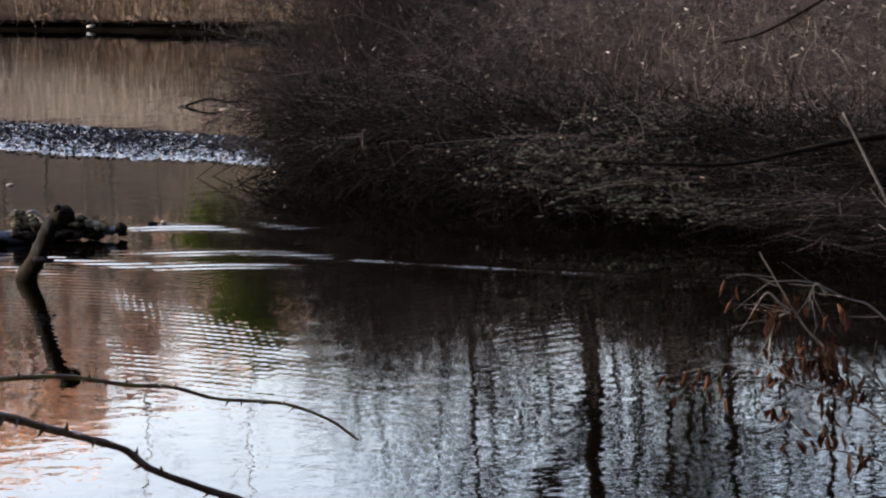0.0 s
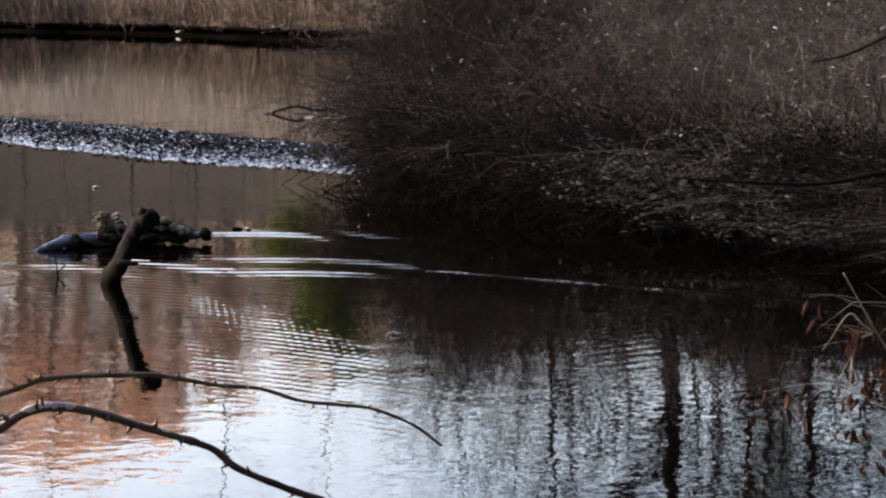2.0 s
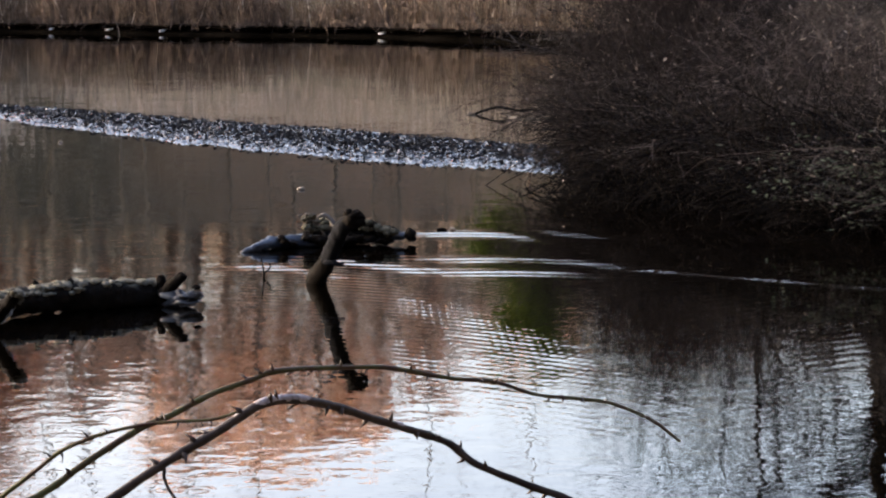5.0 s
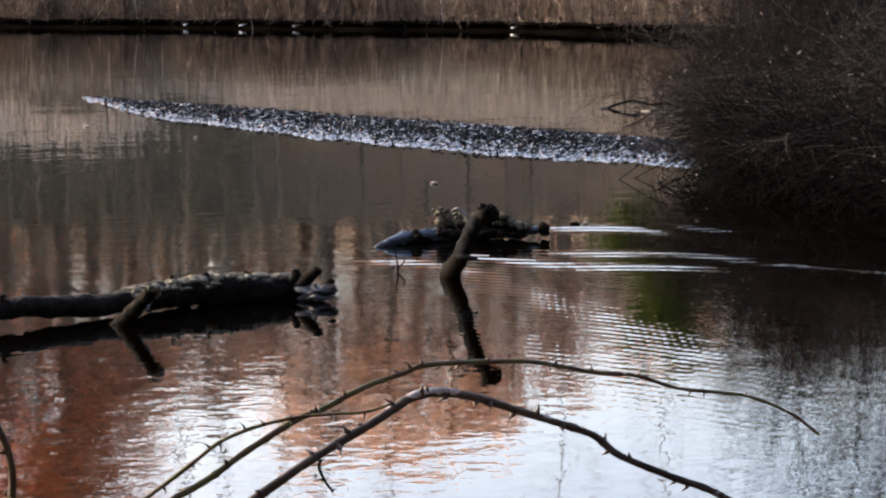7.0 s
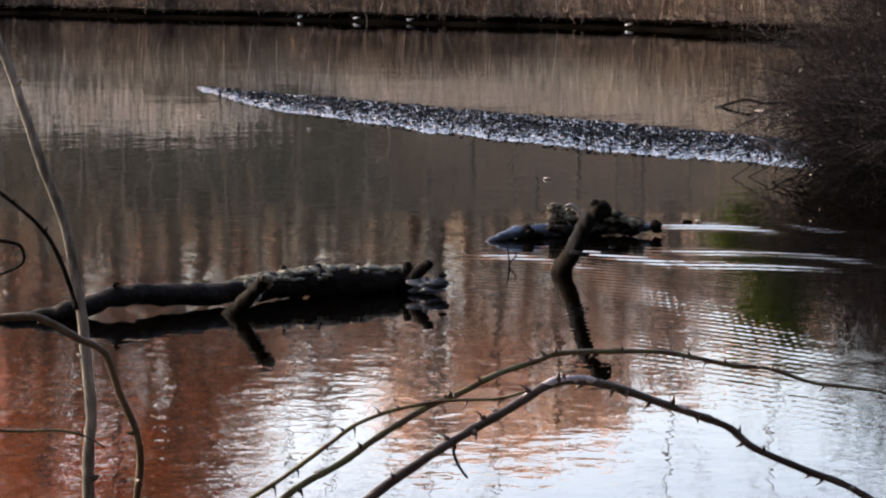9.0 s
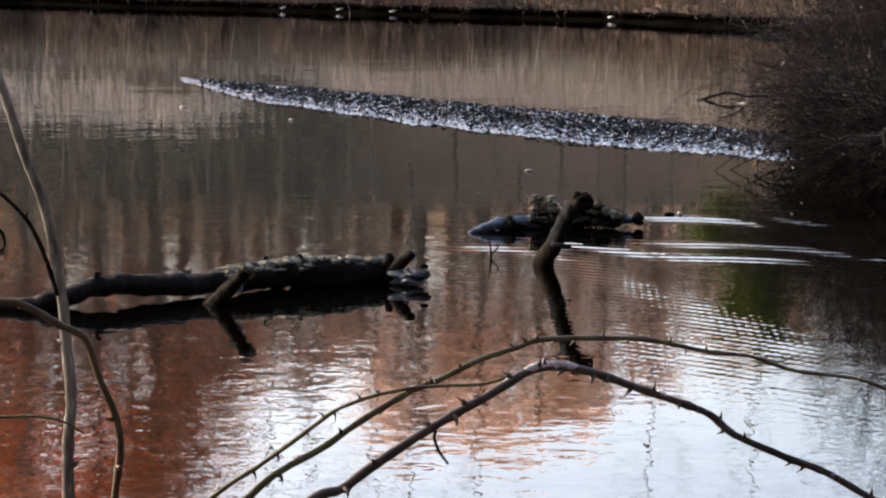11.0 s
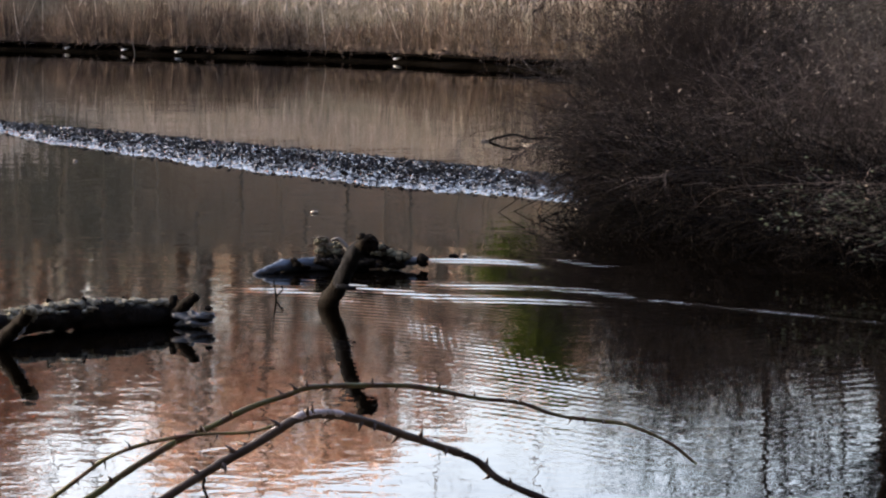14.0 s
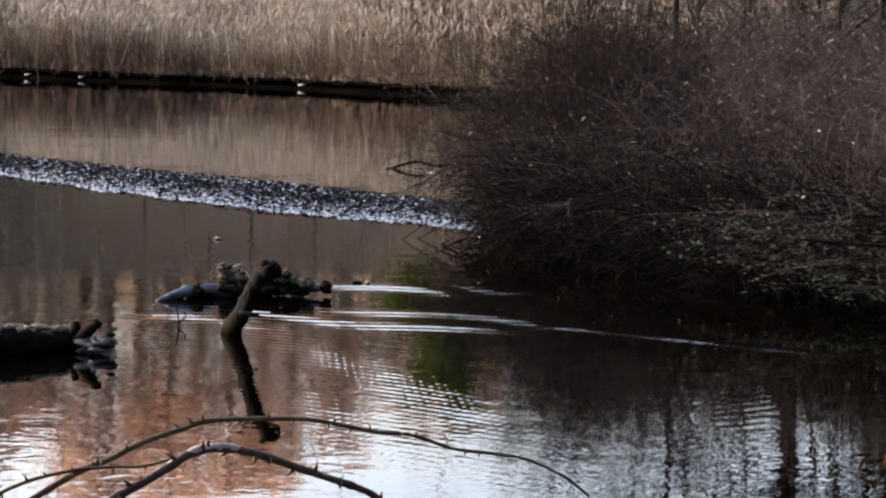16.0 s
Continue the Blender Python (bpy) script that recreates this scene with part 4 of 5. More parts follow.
# ---- leafy bush at the near shore ----
def leaf_bush():
    rng = random.Random(9)
    b = thing("oak_sapling", "small bush with pale stems and hanging rusty leaves", "bush", (3.5, 11.45, 0.0))
    st, lf = Mesh(), Mesh()
    off = Vector((3.5, 11.45, 0.0))
    canes = [[(3.62, 11.5, -0.1), (3.5, 11.5, 0.3), (3.30, 11.5, 0.5), (3.135, 11.5, 0.653), (3.062, 11.5, 0.751), (2.989, 11.5, 0.873), (2.904, 11.5, 1.02)],
             [(3.062, 11.5, 0.751), (2.99, 11.48, 0.80), (2.928, 11.47, 0.851), (2.867, 11.46, 0.781)],
             [(3.04, 11.5, 0.76), (2.97, 11.47, 0.74), (2.935, 11.45, 0.66), (2.928, 11.45, 0.58)],
             [(3.60, 11.5, 0.0), (3.55, 11.5, 0.55), (3.40, 11.5, 0.76), (3.282, 11.5, 0.81), (3.12, 11.5, 0.885), (2.95, 11.5, 0.895)],
             [(3.20, 11.5, 0.83), (3.145, 11.49, 0.88), (3.11, 11.49, 0.80)],
             [(3.62, 11.45, 0.0), (3.45, 11.45, 0.4), (3.302, 11.45, 0.551), (3.208, 11.45, 0.566), (3.08, 11.45, 0.56)],
             [(3.6, 11.45, 0.0), (3.4, 11.42, 0.3), (3.25, 11.4, 0.38), (3.05, 11.4, 0.47)],
             [(3.6, 11.5, 0.1), (3.62, 11.5, 0.7), (3.55, 11.5, 1.0), (3.42, 11.5, 1.12)],
             [(3.6, 11.4, 0.05), (3.3, 11.38, 0.16), (3.1, 11.38, 0.2)]]
    for c in canes:
        p = spline([Vector(q) - off for q in c], 4)
        st.tube(p, taper(len(p), 0.0062, 0.0022), 5)
        for k in range(6):
            i = rng.randrange(1, len(p))
            grow([st], p[i], rand_dir(rng) + (p[i] - p[i - 1]).normalized() * 1.2, rng.uniform(0.08, 0.25), 0.0017, 0, rng, 0.01, 0.15, 0, 4)

    def curled_leaf(q, d, half):
        """A withered leaf, rolled in along its length and bent at the tip."""
        u = Matrix.Rotation(rng.uniform(0, 6.28), 3, d.normalized()) @ d.orthogonal().normalized()
        w = d.normalized().cross(u)
        bend, curl, n = rng.uniform(-0.35, 0.35), rng.uniform(0.5, 1.3), len(lf.v)
        for s, wide in ((0, 0.08), (0.15, 0.6), (0.38, 1.0), (0.62, 0.85), (0.84, 0.45), (1, 0.05)):
            c = q + d * s + w * d.length * bend * s * s
            for e in (-1, -0.5, 0, 0.5, 1):
                k = half * wide * rng.uniform(0.85, 1.15)
                lf.v.append(c + u * k * e * (1 - 0.25 * abs(e) * curl) + w * k * curl * e * e)
        for i in range(5):
            for k in range(4):
                j = n + i * 5 + k
                lf.f.append((j, j + 1, j + 6, j + 5))

    def leaf(p, n):
        for k in range(n):
            q = Vector(p) - off + Vector((rng.gauss(0, 0.03), rng.gauss(0, 0.05), rng.gauss(0, 0.03)))
            d = Vector((rng.gauss(0, 0.4), rng.gauss(0, 0.4), -1)).normalized() * rng.uniform(0.045, 0.09)
            curled_leaf(q, d, rng.uniform(0.010, 0.021))
    for p, n in (((2.758, 11.48, 0.915), 3), ((2.89, 11.47, 0.76), 4), ((2.94, 11.47, 0.79), 4), ((2.99, 11.48, 0.76), 4), ((3.26, 11.5, 0.76), 8), ((3.02, 11.47, 0.80), 7), ((3.07, 11.47, 0.83), 6), ((3.02, 11.47, 0.55), 8), ((3.12, 11.45, 0.62), 20), ((3.15, 11.45, 0.55), 20), ((3.19, 11.45, 0.62), 18), ((3.2, 11.45, 0.5), 16),
                 ((2.97, 11.45, 0.5), 8), ((2.555, 11.45, 0.52), 3), ((2.64, 11.45, 0.51), 2), ((2.715, 11.45, 0.53), 4), ((2.70, 11.45, 0.44), 2), ((2.96, 11.42, 0.34), 5), ((3.15, 11.42, 0.40), 8), ((3.2, 11.4, 0.25), 10), ((3.3, 11.4, 0.45), 10), ((3.05, 11.4, 0.24), 6),
                 ((3.3, 11.4, 0.15), 9), ((2.9, 11.45, 0.60), 2)):
        leaf(p, n)
    # the thread-thin twig that carries the outer leaves
    for c in ([(3.05, 11.42, 0.47), (2.9, 11.44, 0.55), (2.75, 11.45, 0.56), (2.56, 11.45, 0.53)], [(2.95, 11.5, 0.895), (2.85, 11.49, 0.93), (2.758, 11.48, 0.92)]):
        p = spline([Vector(q) - off for q in c], 4)
        st.tube(p, taper(len(p), 0.0022, 0.0012), 4)
    tagged(part("stem_mass", st, TWIG_PALE, b, "pale grey stems"), kind="stuff")
    tagged(part("foliage", lf, LEAF_RUST, b, "dry rust-brown leaves", False), kind="stuff")


leaf_bush()


# ---- fallen log with its stubs ----
def rough_tube(m, pts, radii, sides, rng, amount, freq):
    """A tube with a knotted, uneven bark surface."""
    start = len(m.v)
    m.tube(pts, radii, sides)
    n = len(pts)
    for i in range(n):
        c = Vector(pts[i])
        for k in range(sides):
            j = start + i * sides + k
            v = Vector(m.v[j])
            m.v[j] = c + (v - c) * (1 + amount * noise.noise(v * freq) + amount * 0.5 * noise.noise(v * freq * 2.7))


def fallen_log():
    rng = random.Random(14)
    o = thing("fallen_log", "dark wet fallen log with mossy top lying in the pond", "log")
    top = [(-3.75, 17.25, 0.03), (-3.513, 17.392, 0.062), (-3.305, 17.43, 0.121), (-3.086, 17.614, 0.173), (-2.866, 17.814, 0.177), (-2.532, 18.019, 0.160), (-2.2, 18.313, 0.185),
           (-1.963, 18.544, 0.198), (-1.68, 18.735, 0.183), (-1.355, 18.975, 0.147), (-1.252, 19.035, 0.135)]
    rad = [0.03, 0.05, 0.062, 0.062, 0.066, 0.07, 0.085, 0.095, 0.095, 0.09, 0.082]
    pts = spline([(x, y, z - r) for (x, y, z), r in zip(top, rad)], 9)
    rr = np.interp(np.linspace(0, 10, len(pts)), range(11), rad).tolist()
    m = Mesh()
    rough_tube(m, pts, rr, 18, rng, 0.38, 11)
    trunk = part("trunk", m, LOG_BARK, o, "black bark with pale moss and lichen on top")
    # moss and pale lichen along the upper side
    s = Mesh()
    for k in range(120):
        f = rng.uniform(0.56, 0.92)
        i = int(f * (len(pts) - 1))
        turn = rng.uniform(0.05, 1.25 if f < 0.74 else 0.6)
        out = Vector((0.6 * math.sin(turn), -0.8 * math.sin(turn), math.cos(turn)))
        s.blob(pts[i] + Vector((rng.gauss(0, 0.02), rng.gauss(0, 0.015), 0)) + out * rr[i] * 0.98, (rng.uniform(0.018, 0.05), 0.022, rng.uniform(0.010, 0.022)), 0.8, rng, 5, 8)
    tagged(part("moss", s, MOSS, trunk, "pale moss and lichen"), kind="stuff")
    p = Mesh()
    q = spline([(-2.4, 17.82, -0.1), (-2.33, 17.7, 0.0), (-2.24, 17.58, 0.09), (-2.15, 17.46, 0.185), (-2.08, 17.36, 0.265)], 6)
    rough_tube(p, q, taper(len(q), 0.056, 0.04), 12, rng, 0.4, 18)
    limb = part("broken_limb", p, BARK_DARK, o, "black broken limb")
    # pale blue patches on the limb's middle, moss over its upper end
    for name, mat, lo, hi, count, words in (("pale_patch", PALE_BLUE, 0.45, 0.8, 34, "pale blue patch"), ("moss", MOSS, 0.74, 1.0, 26, "pale moss and lichen")):
        s = Mesh()
        for k in range(count):
            i = int(rng.uniform(lo, hi) * (len(q) - 1))
            turn = rng.uniform(0.1, 1.5)
            s.blob(q[i] + Vector((math.sin(turn), -0.8 * math.cos(turn), 0.6 * math.cos(turn))) * 0.056, (rng.uniform(0.012, 0.026), 0.016, rng.uniform(0.012, 0.026)), 0.8, rng, 5, 8)
        tagged(part(name, s, mat, limb, words), kind="stuff")
    for c, r in (([(-1.29, 18.93, 0.06), (-1.292, 18.9, 0.15), (-1.294, 18.9, 0.2)], (0.045, 0.022)), ([(-1.27, 18.85, 0.07), (-1.2, 18.78, 0.155), (-1.14, 18.75, 0.205), (-1.125, 18.75, 0.22)], (0.05, 0.028)),
                 ([(-3.05, 17.62, 0.15), (-3.06, 17.6, 0.2), (-3.03, 17.6, 0.205)], (0.018, 0.01)), ([(-2.07, 18.45, 0.17), (-2.075, 18.42, 0.215), (-2.07, 18.42, 0.225)], (0.02, 0.012)),
                 ([(-1.87, 18.62, 0.16), (-1.865, 18.58, 0.205), (-1.86, 18.58, 0.21)], (0.03, 0.018)), ([(-1.62, 18.78, 0.15), (-1.615, 18.77, 0.195), (-1.61, 18.77, 0.2)], (0.018, 0.01))):
        k = Mesh()
        w = spline(c, 4)
        rough_tube(k, w, taper(len(w), *r), 8, rng, 0.25, 22)
        part("stub", k, BARK_DARK, trunk)
    for c, s in (((-1.17, 18.76, 0.055), (0.09, 0.06, 0.05)), ((-1.08, 18.73, 0.075), (0.065, 0.04, 0.026)), ((-1.12, 18.72, 0.03), (0.08, 0.05, 0.025)), ((-1.03, 18.72, 0.09), (0.03, 0.02, 0.012))):
        e = Mesh()
        e.blob(c, s, 0.9, rng, 9, 13)
        part("splinter", e, WOOD_SPLIT, trunk, "splintered wet grey end")
    e = Mesh()
    e.blob((-1.045, 18.7, 0.135), (0.03, 0.025, 0.018), 0.4, rng, 5, 8)
    part("knot", e, BARK_DARK, o)


fallen_log()


def broken_snag():
    rng = random.Random(15)
    o = thing("broken_snag", "crooked broken branch sticking up out of the water", "branch")
    m = Mesh()
    p = spline([(-0.2, 20.62, -0.26), (-0.228, 20.3, -0.12), (-0.268, 20.05, 0.0), (-0.238, 19.88, 0.085), (-0.188, 19.74, 0.17), (-0.151, 19.5, 0.284), (-0.099, 19.2, 0.426), (-0.057, 19.02, 0.505), (0.0, 18.93, 0.55)], 5)
    r = np.interp(np.linspace(0, 8, len(p)), range(9), [0.05, 0.066, 0.077, 0.066, 0.06, 0.055, 0.053, 0.056, 0.05]).tolist()
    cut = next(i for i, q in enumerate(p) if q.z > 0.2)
    rough_tube(m, p[cut:], r[cut:], 18, rng, 0.34, 16)
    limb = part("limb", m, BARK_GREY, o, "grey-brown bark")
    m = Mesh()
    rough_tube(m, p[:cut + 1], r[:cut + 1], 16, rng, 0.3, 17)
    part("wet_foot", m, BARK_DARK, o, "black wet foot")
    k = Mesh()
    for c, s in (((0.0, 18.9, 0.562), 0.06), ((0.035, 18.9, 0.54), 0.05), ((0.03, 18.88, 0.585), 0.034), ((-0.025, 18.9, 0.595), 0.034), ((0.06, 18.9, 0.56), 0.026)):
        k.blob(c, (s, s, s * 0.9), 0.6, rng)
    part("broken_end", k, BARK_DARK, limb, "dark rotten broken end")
    s = Mesh()
    w = spline([(-0.2, 19.48, 0.2), (-0.135, 19.45, 0.198), (-0.1, 19.45, 0.19), (-0.07, 19.45, 0.2)], 4)
    rough_tube(s, w, taper(len(w), 0.022, 0.012), 7, rng, 0.2, 25)
    part("stub", s, BARK_GREY, limb)
    s = Mesh()
    w = spline([(-0.09, 19.12, 0.44), (-0.13, 19.12, 0.505), (-0.17, 19.13, 0.55), (-0.2, 19.13, 0.565), (-0.235, 19.13, 0.55)], 4)
    rough_tube(s, w, taper(len(w), 0.02, 0.011), 7, rng, 0.2, 30)
    part("prong", s, TWIG_PALE, limb, "pale barkless side prong")


broken_snag()


def driftwood():
    rng = random.Random(16)
    o = thing("driftwood", "half-sunken wet blue-grey driftwood with a debris clump", "driftwood")
    m = Mesh()
    p = spline([(-0.885, 22.05, -0.01), (-0.78, 22.12, 0.02), (-0.66, 22.25, 0.045), (-0.5, 22.35, 0.05), (-0.3, 22.42, 0.045), (-0.05, 22.5, 0.05), (0.2, 22.55, 0.06), (0.36, 22.55, 0.065), (0.42, 22.55, 0.07)], 6)
    r = np.interp(np.linspace(0, 8, len(p)), range(9), [0.012, 0.034, 0.05, 0.052, 0.055, 0.055, 0.05, 0.036, 0.026]).tolist()
    rough_tube(m, p, r, 18, rng, 0.5, 22)
    trunk = part("trunk", m, BARK_BLUE, o)
    k = Mesh()
    k.blob((0.455, 22.54, 0.073), (0.05, 0.05, 0.055), 0.5, rng)
    part("knob", k, BARK_DARK, trunk, "dark round knob")
    k = Mesh()
    for i in range(26):
        x = rng.uniform(-0.68, 0.3)
        k.blob((x, 22.2 + 0.25 * (x + 0.7) + rng.uniform(-0.05, 0.08), rng.uniform(0.04, 0.1)), (rng.uniform(0.02, 0.07), 0.035, rng.uniform(0.012, 0.035)), 0.9, rng, 6, 9)
    tagged(part("bark_ridge", k, BARK_DARK, trunk), kind="stuff")
    d = Mesh()
    for i in range(28):
        x = rng.uniform(-0.4, 0.3)
        d.blob((x, 22.5 + rng.uniform(-0.06, 0.08), 0.07 + 0.10 * math.exp(-((x - 0.02) / 0.24) ** 2) * rng.uniform(0.6, 1.1)), (rng.uniform(0.05, 0.1), 0.06, rng.uniform(0.025, 0.05)), 0.6, rng, 6, 9)
    tagged(part("debris_clump", d, BARK_DARK, o, "dark clump of rotting debris"), kind="stuff")
    d = Mesh()
    for i in range(30):
        x = rng.uniform(0.02, 0.32)
        d.blob((x, 22.44 + rng.uniform(-0.03, 0.05), 0.185 - 0.28 * max(0, x - 0.08) + rng.uniform(-0.04, 0.015)), (rng.uniform(0.03, 0.055), 0.04, 0.024), 0.6, rng, 5, 8)
    tagged(part("moss", d, OLD_MOSS, o, "grey-green moss on the clump"), kind="stuff")
    t = Mesh()
    fork = [[(-0.2, 22.42, 0.05), (-0.25, 22.4, 0.13), (-0.28, 22.4, 0.2), (-0.31, 22.4, 0.262), (-0.36, 22.4, 0.268), (-0.405, 22.4, 0.255)],
            [(-0.28, 22.4, 0.19), (-0.33, 22.4, 0.215), (-0.37, 22.4, 0.2), (-0.395, 22.4, 0.17)], [(-0.32, 22.4, 0.26), (-0.355, 22.41, 0.235), (-0.385, 22.4, 0.232), (-0.41, 22.4, 0.215)]]
    for k in range(9):
        c = Vector(rng.choice(fork[0][2:]))
        fork.append([c, c + Vector((rng.uniform(-0.03, 0.02), 0, rng.uniform(-0.03, 0.02))), c + Vector((rng.uniform(-0.06, 0.03), rng.uniform(-0.03, 0.03), rng.uniform(-0.06, 0.03)))])
    for k, c in enumerate(fork):
        w = spline(c, 4)
        rough_tube(t, w, taper(len(w), 0.010 if k < 3 else 0.007, 0.004), 7, rng, 0.3, 30)
    c = Mesh()
    for k in range(20):
        c.blob((rng.uniform(-0.4, -0.2), 22.42 + rng.uniform(-0.03, 0.03), rng.uniform(0.12, 0.255)), (rng.uniform(0.015, 0.04), 0.025, rng.uniform(0.012, 0.03)), 0.9, rng, 6, 9)
    tagged(part("root_moss", c, OLD_MOSS, o, "grey-green moss on the root"), kind="stuff")
    part("root_fork", t, VINE, o, "pale forked root sticking up")


driftwood()


def small_branch(name, label, lines, r0, r1, mat, seed):
    rng = random.Random(seed)
    o = thing(name, label, "twig")
    for i, c in enumerate(lines):
        m = Mesh()
        w = spline(c, 4)
        rough_tube(m, w, taper(len(w), r0 * (1 if i == 0 else 0.7), r1), 6, rng, 0.15, 30)
        part("stem" if i == 0 else "side_twig", m, mat, o)


small_branch("water_twig", "thin dark twig standing in the water", [[(-0.655, 20.45, -0.1), (-0.652, 20.42, 0.03), (-0.668, 20.4, 0.14)], [(-0.652, 20.42, 0.02), (-0.62, 20.4, 0.05), (-0.6, 20.4, 0.08), (-0.615, 20.4, 0.1)]], 0.008, 0.005, BARK_DARK, 1)
small_branch("sunken_branch", "dark curved branch breaking the water surface", [[(1.70, 39.8, -0.01), (1.80, 39.78, 0.035), (2.04, 39.75, 0.10), (2.2, 39.75, 0.08), (2.36, 39.75, 0.045), (2.55, 39.75, 0.06), (2.8, 39.8, -0.03)]], 0.02, 0.018, BARK_DARK, 2)
# pale strip added in place of the bright glint line on the water
small_branch("glint_strip", "pale strip in place of the bright water line beside a sunken branch", [[(2.16, 39.0, 0.008), (2.3, 38.6, 0.014), (2.5, 38.4, 0.012), (2.7, 38.2, 0.01), (3.0, 37.9, 0.004)]], 0.017, 0.009, TWIG_PALE, 5)
small_branch("floating_stick", "short pale broken stick floating at a sunken branch", [[(1.62, 39.75, 0.004), (1.67, 39.75, 0.016), (1.73, 39.75, 0.006)]], 0.018, 0.014, TWIG_PALE, 6)
small_branch("floating_stick", "short dark stick floating on the pond", [[(0.70, 23.6, 0.002), (0.74, 23.6, 0.012), (0.78, 23.6, 0.004)]], 0.014, 0.01, BARK_DARK, 3)


small_branch("pale_stick", "thin pale stick leaning at the mud bank", [[(-6.47, 79.5, -0.1), (-6.5, 79.5, 0.12), (-6.57, 79.5, 0.37)]], 0.012, 0.008, TWIG_PALE, 4)
for i, c in enumerate(([(3.6, 27.4, 0.5), (2.9, 26.9, 0.42), (2.3, 26.5, 0.28), (1.85, 26.2, 0.1), (1.8, 26.0, -0.05)], [(3.5, 26.6, 0.35), (2.8, 26.2, 0.33), (2.3, 25.9, 0.22), (2.1, 25.7, -0.04)], [(3.4, 26.0, 0.3), (2.9, 25.5, 0.25), (2.6, 25.2, -0.04)],
                       [(3.6, 28.0, 0.3), (2.8, 27.6, 0.2), (2.0, 27.3, 0.1), (1.6, 27.1, -0.03)], [(4.1, 25.2, 0.35), (3.5, 24.6, 0.3), (3.1, 24.2, 0.15), (2.95, 24.0, -0.04)])):
    small_branch("dipping_branch", "thin dark branch arching from the thicket into the water", [c, [tuple(Vector(c[1]) * 0.9 + Vector(c[2]) * 0.1), (c[1][0] - 0.35, c[1][1] - 0.3, 0.12), (c[1][0] - 0.5, c[1][1] - 0.35, -0.03)]], 0.010, 0.005, BARK_DARK, 20 + i)


def shore_tangle():
    """Thin dead branches that reach from the thicket's tip into the water."""
    rng = random.Random(97)
    for i in range(12):
        p = Vector((rng.uniform(3.0, 3.7), rng.uniform(25.4, 28.8), rng.uniform(0.25, 0.55)))
        reach = rng.uniform(0.7, 1.9)
        q = p + Vector((-reach, rng.uniform(-0.6, 0.1), 0))
        line = [p, p.lerp(q, 0.35) + Vector((0, 0, rng.uniform(-0.05, 0.1))), Vector((p.lerp(q, 0.75).x, p.lerp(q, 0.75).y, p.z * 0.5)), Vector((q.x, q.y, -0.03))]
        mid = line[1].lerp(line[2], 0.5)
        twig = [mid, mid + Vector((-0.15, -0.1, -0.05)), Vector((mid.x - rng.uniform(0.2, 0.4), mid.y - 0.15, -0.02))]
        small_branch("dipping_branch", "thin dark branch arching from the thicket into the water", [line, twig], 0.008, 0.004, BARK_DARK, 40 + i)


shore_tangle()


def floating_leaf(place, size, seed):
    rng = random.Random(seed)
    m = Mesh()
    m.blob((0, 0, 0.012), (size, size * 0.7, 0.014), 0.5, rng, 5, 9)
    o = part("floating_leaf", m, LEAF_TAN)
    o.location = place
    tagged(o, "pale curled dead leaf floating on the water", "leaf", "floating leaves")


for i, (p, s) in enumerate((((-0.51, 27.75, 0), 0.035), ((0.83, 23.6, 0), 0.022), ((-5.3, 37.5, 0), 0.05), ((-3.6, 35.0, 0), 0.03))):
    floating_leaf(p, s, i)


def bottle(place, length, turn, seed):
    o = thing("white_bottle", "white plastic bottle floating against the mud bank", "bottle", place, "litter")
    m, c = Mesh(), Mesh()
    m.tube([(0, 0, 0.02), (0.01, 0, 0.025), (length * 0.65, 0, 0.05), (length * 0.82, 0, 0.06), (length * 0.9, 0, 0.065)], [0.02, 0.032, 0.032, 0.014, 0.012], 12)
    c.tube([(length * 0.9, 0, 0.065), (length, 0, 0.07)], 0.015, 10)
    part("cap", c, WHITE, part("body", m, WHITE, o))
    o.rotation_euler = (0, 0, turn)


for i, (x, ln) in enumerate(((-6.95, 0.2), (-5.33, 0.22), (0.71, 0.22), (-8.7, 0.15), (4.04, 0.15))):
    bottle((x, bank_y(x) - 0.24, 0.06 if i < 4 else 0.0), ln, (0.1, 0.3, -0.2, 0.2, 1.2)[i], i)


# ---- floating debris in the ruffled band ----
def debris():
    rng = random.Random(44)
    m = Mesh()
    n = 0
    while n < 7200:
        x, y = rng.uniform(-6.3, 3.4), rng.uniform(28.5, 45.5)
        b = float(band_at(np.array(x), np.array(y)))
        if not 0.08 < b < 0.95 or rng.random() > (0.2 + 0.8 * math.exp(-((b - 0.42) / 0.26) ** 2)) * min(1, (x + 6.3) / 1.2):
            continue
        n += 1
        # a curled dead leaf: two raised wings about a sunken middle
        a = rng.uniform(0, 6.28)
        w, h = rng.uniform(0.018, 0.05), rng.uniform(0.01, 0.034)
        c = Vector((x, y, 0.026))
        u, d = Vector((math.cos(a), math.sin(a), 0)) * w, Vector((-math.sin(a), math.cos(a), 0)) * w * rng.uniform(0.4, 0.9)
        up = Vector((0, 0, h))
        k = len(m.v)
        m.v += [c - u, c - d + up, c + u + up * 0.3, c + d + up * rng.uniform(0.5, 1), c + up * 0.15]
        m.f += [(k, k + 1, k + 4), (k + 1, k + 2, k + 4), (k + 2, k + 3, k + 4), (k + 3, k, k + 4)]
    tagged(part("floating_debris", m, DEBRIS, smooth=False), "dark wet leaves and bits drifting in a ruffled band", "debris", kind="stuff")


debris()


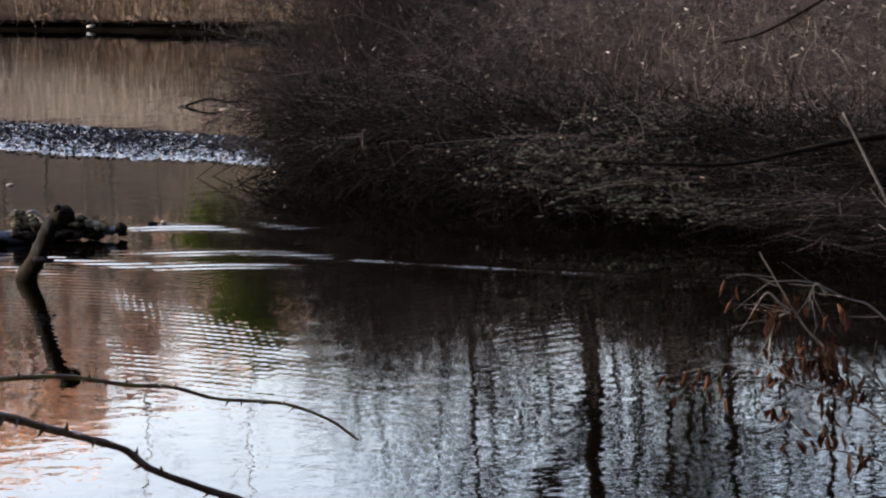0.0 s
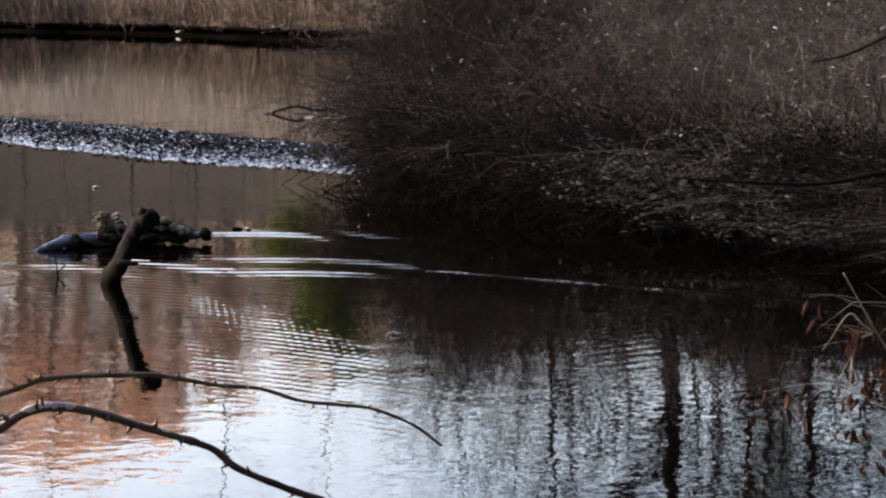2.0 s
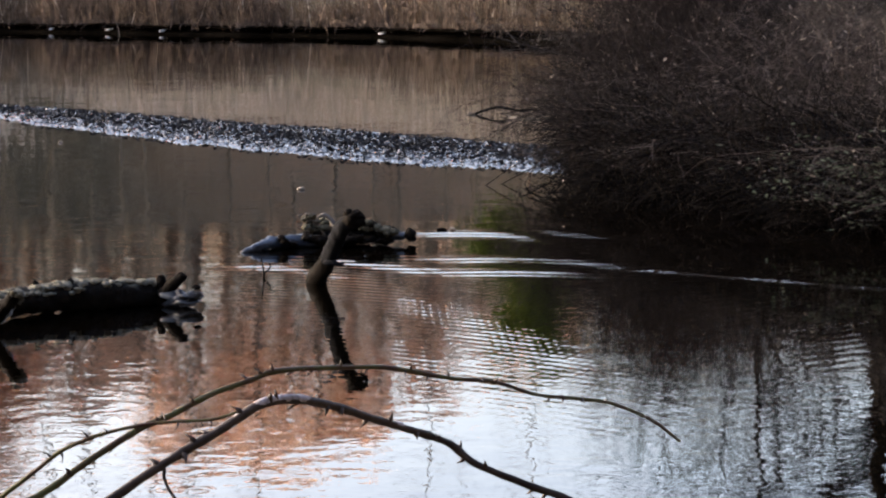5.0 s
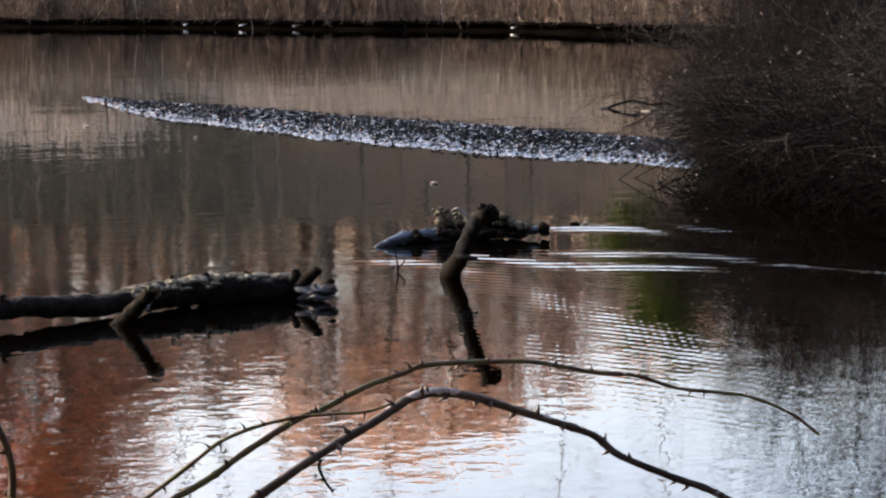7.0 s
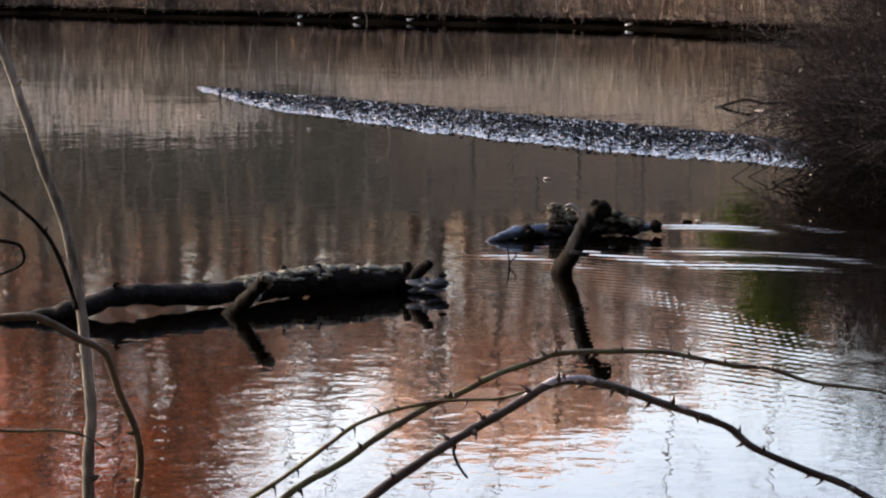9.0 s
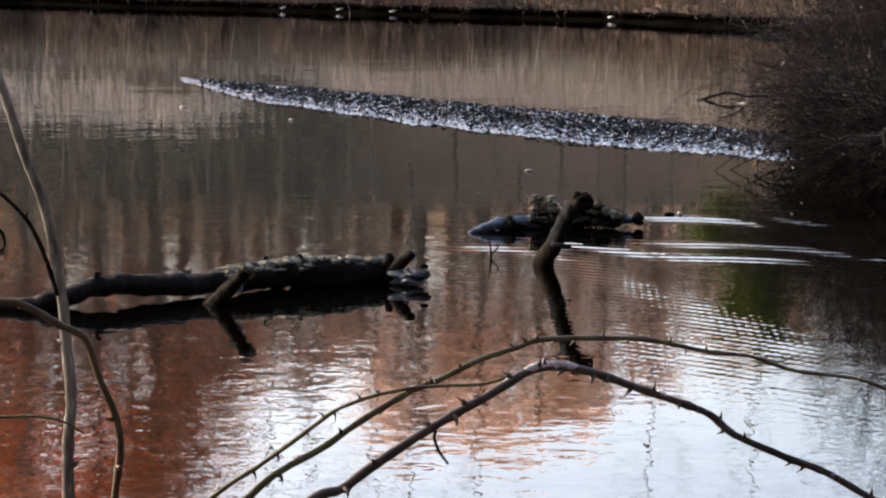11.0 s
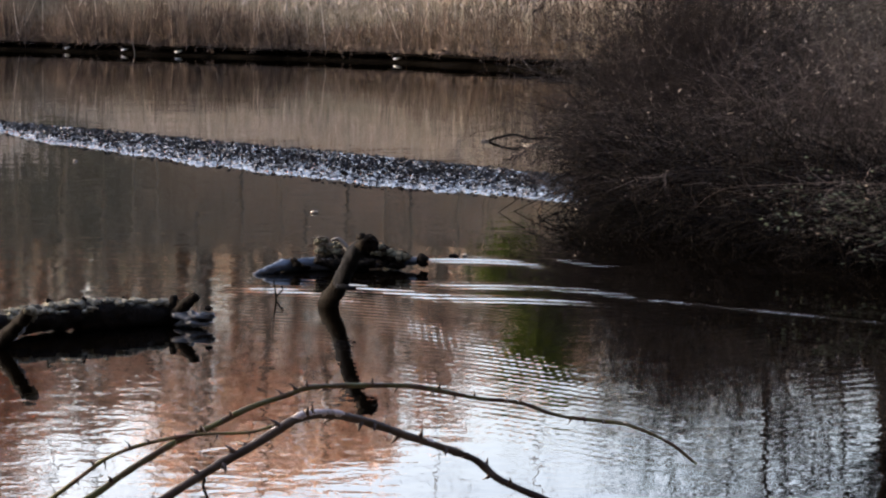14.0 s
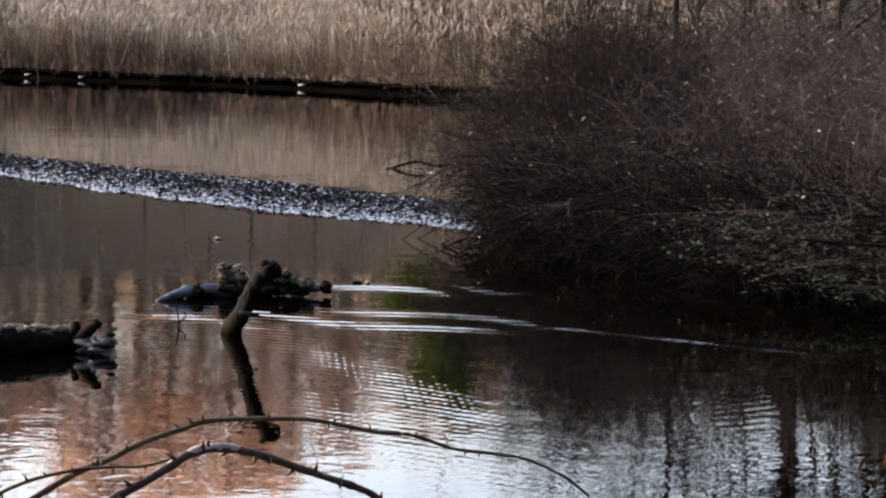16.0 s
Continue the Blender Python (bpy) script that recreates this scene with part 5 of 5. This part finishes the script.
# ---- briar canes and stems close by ----
def thorny(name, label, pts, r0, r1, mat, thorns, seed, frost=None, foot=None):
    rng = random.Random(seed)
    o = thing(name, label, "briar", group="briar canes")
    p = spline(([foot] if foot else []) + pts, 6)
    r = taper(len(p), r0, r1, rng, 0.05)
    m = Mesh()
    rough_tube(m, p, r, 10, rng, 0.2, 110)
    cane = part("cane", m, mat, o)
    if frost:
        for lo, hi in frost:
            f = Mesh()
            a, b = int(lo * len(p)), int(hi * len(p))
            seg = [q + Vector((0, 0, 0.0006)) for q in p[a:b]]
            rough_tube(f, seg, [x * (1.03 if 0 < i < b - a - 1 else 0.85) for i, x in enumerate(r[a:b])], 10, rng, 0.12, 160)
            part("weathered_bark", f, CANE_GREY, cane, "pale grey weathered bark")
    for k in range(thorns):
        i = int((0.12 + 0.83 * (k + rng.random() * 0.8) / thorns) * (len(p) - 1))
        d = (p[i + 1] - p[i]).normalized()
        side = (rand_dir(rng) + Vector((0, 0, rng.choice((-0.8, 0.9)))))
        side = (side - d * side.dot(d)).normalized()
        L = rng.uniform(0.0036, 0.0062)
        t = Mesh()
        t.tube([p[i] + side * r[i] * 0.6, p[i] + side * (r[i] + L * 0.35) - d * L * 0.05, p[i] + side * (r[i] + L) - d * L * 0.45], [r[i] * 0.95, r[i] * 0.4, r[i] * 0.06], 6)
        part("thorn", t, THORN if mat in (CANE, CANE_DARK) else mat, cane)


thorny("briar_cane", "arching green-brown briar cane with thorns",
       [(-0.260, 1.57, 1.99), (-0.210, 1.620, 2.041), (-0.192, 1.638, 2.054), (-0.171, 1.660, 2.063), (-0.149, 1.682, 2.076), (-0.123, 1.706, 2.089), (-0.103, 1.725, 2.095), (-0.080, 1.746, 2.104), (-0.056, 1.768, 2.109), (-0.042, 1.780, 2.112),
        (-0.009, 1.824, 2.107), (0.025, 1.868, 2.100), (0.050, 1.900, 2.091), (0.072, 1.919, 2.084), (0.100, 1.942, 2.078), (0.130, 1.966, 2.065), (0.159, 1.989, 2.058), (0.185, 2.010, 2.051), (0.216, 2.033, 2.035), (0.239, 2.050, 2.016)],
       0.0024, 0.0011, CANE, 34, 51, foot=(-0.42, 1.45, 1.7))
thorny("briar_cane", "thick dark arching briar cane with weathered top",
       [(-0.220, 1.53, 2.008), (-0.170, 1.550, 2.052), (-0.152, 1.559, 2.058), (-0.140, 1.565, 2.066), (-0.115, 1.577, 2.082), (-0.090, 1.589, 2.096), (-0.068, 1.600, 2.107), (-0.046, 1.610, 2.119), (-0.027, 1.636, 2.117), (-0.007, 1.661, 2.109), (0.017, 1.691, 2.096),
        (0.042, 1.721, 2.083), (0.063, 1.745, 2.071), (0.079, 1.746, 2.058), (0.114, 1.747, 2.043), (0.135, 1.748, 2.035), (0.163, 1.749, 2.019), (0.178, 1.750, 2.012), (0.23, 1.75, 1.975)],
       0.0030, 0.0021, CANE_DARK, 28, 52, ((0.383, 0.402), (0.415, 0.50), (0.60, 0.625)), foot=(-0.38, 1.48, 1.75))
thorny("briar_cane", "thin reddish briar cane with thorns",
       [(-0.30, 1.69, 1.97), (-0.241, 1.680, 2.027), (-0.210, 1.677, 2.049), (-0.182, 1.674, 2.070), (-0.165, 1.672, 2.083), (-0.145, 1.669, 2.092), (-0.121, 1.667, 2.098), (-0.100, 1.665, 2.1005), (-0.077, 1.662, 2.102), (-0.060, 1.660, 2.107)],
       0.0018, 0.0008, CANE, 13, 53, foot=(-0.42, 1.7, 1.75))
thorny("briar_twig", "short dark withered twig hanging from a cane", [(-0.105, 1.600, 2.084), (-0.101, 1.61, 2.083), (-0.102, 1.62, 2.077), (-0.099, 1.62, 2.069), (-0.094, 1.62, 2.062)], 0.0011, 0.0008, BARK_DARK, 1, 54)
thorny("sapling_stem", "grey-barked sapling stem with faint knots",
       [(-0.507, 2.300, 2.285), (-0.493, 2.300, 2.245), (-0.475, 2.300, 2.188), (-0.457, 2.300, 2.139), (-0.445, 2.300, 2.071), (-0.441, 2.300, 2.024), (-0.438, 2.300, 1.986), (-0.441, 2.300, 1.939), (-0.441, 2.300, 1.899), (-0.44, 2.3, 1.7), (-0.45, 2.3, 0.7)],
       0.0033, 0.0056, STEM_GREY, 3, 55, foot=(-0.56, 2.3, 2.42))
thorny("arching_cane", "olive-brown cane arching beside the sapling",
       [(-0.475, 2.200, 2.077), (-0.453, 2.200, 2.073), (-0.428, 2.200, 2.059), (-0.408, 2.200, 2.048), (-0.397, 2.200, 2.017), (-0.384, 2.200, 1.985), (-0.381, 2.200, 1.958), (-0.386, 2.200, 1.920), (-0.390, 2.200, 1.885), (-0.4, 2.2, 1.7), (-0.4, 2.2, 0.75)],
       0.0030, 0.0030, STEM_BROWN, 5, 56, foot=(-0.56, 2.2, 2.07))
thorny("side_twig", "thin dark twig leaning against the sapling", [(-0.53, 2.305, 2.18), (-0.495, 2.30, 2.154), (-0.479, 2.30, 2.139), (-0.467, 2.30, 2.122), (-0.454, 2.30, 2.09), (-0.448, 2.295, 2.07)], 0.0014, 0.0022, BARK_DARK, 3, 57)
thorny("side_twig", "thin curled dark twig beside the sapling", [(-0.52, 2.3, 2.128), (-0.498, 2.30, 2.124), (-0.492, 2.30, 2.117), (-0.495, 2.30, 2.106), (-0.52, 2.3, 2.095)], 0.0016, 0.0012, BARK_DARK, 0, 58)
thorny("side_twig", "thin reddish twig crossing the sapling", [(-0.53, 2.25, 1.978), (-0.487, 2.25, 1.976), (-0.459, 2.25, 1.977), (-0.436, 2.25, 1.973), (-0.418, 2.25, 1.963)], 0.0014, 0.0008, CANE, 2, 59)
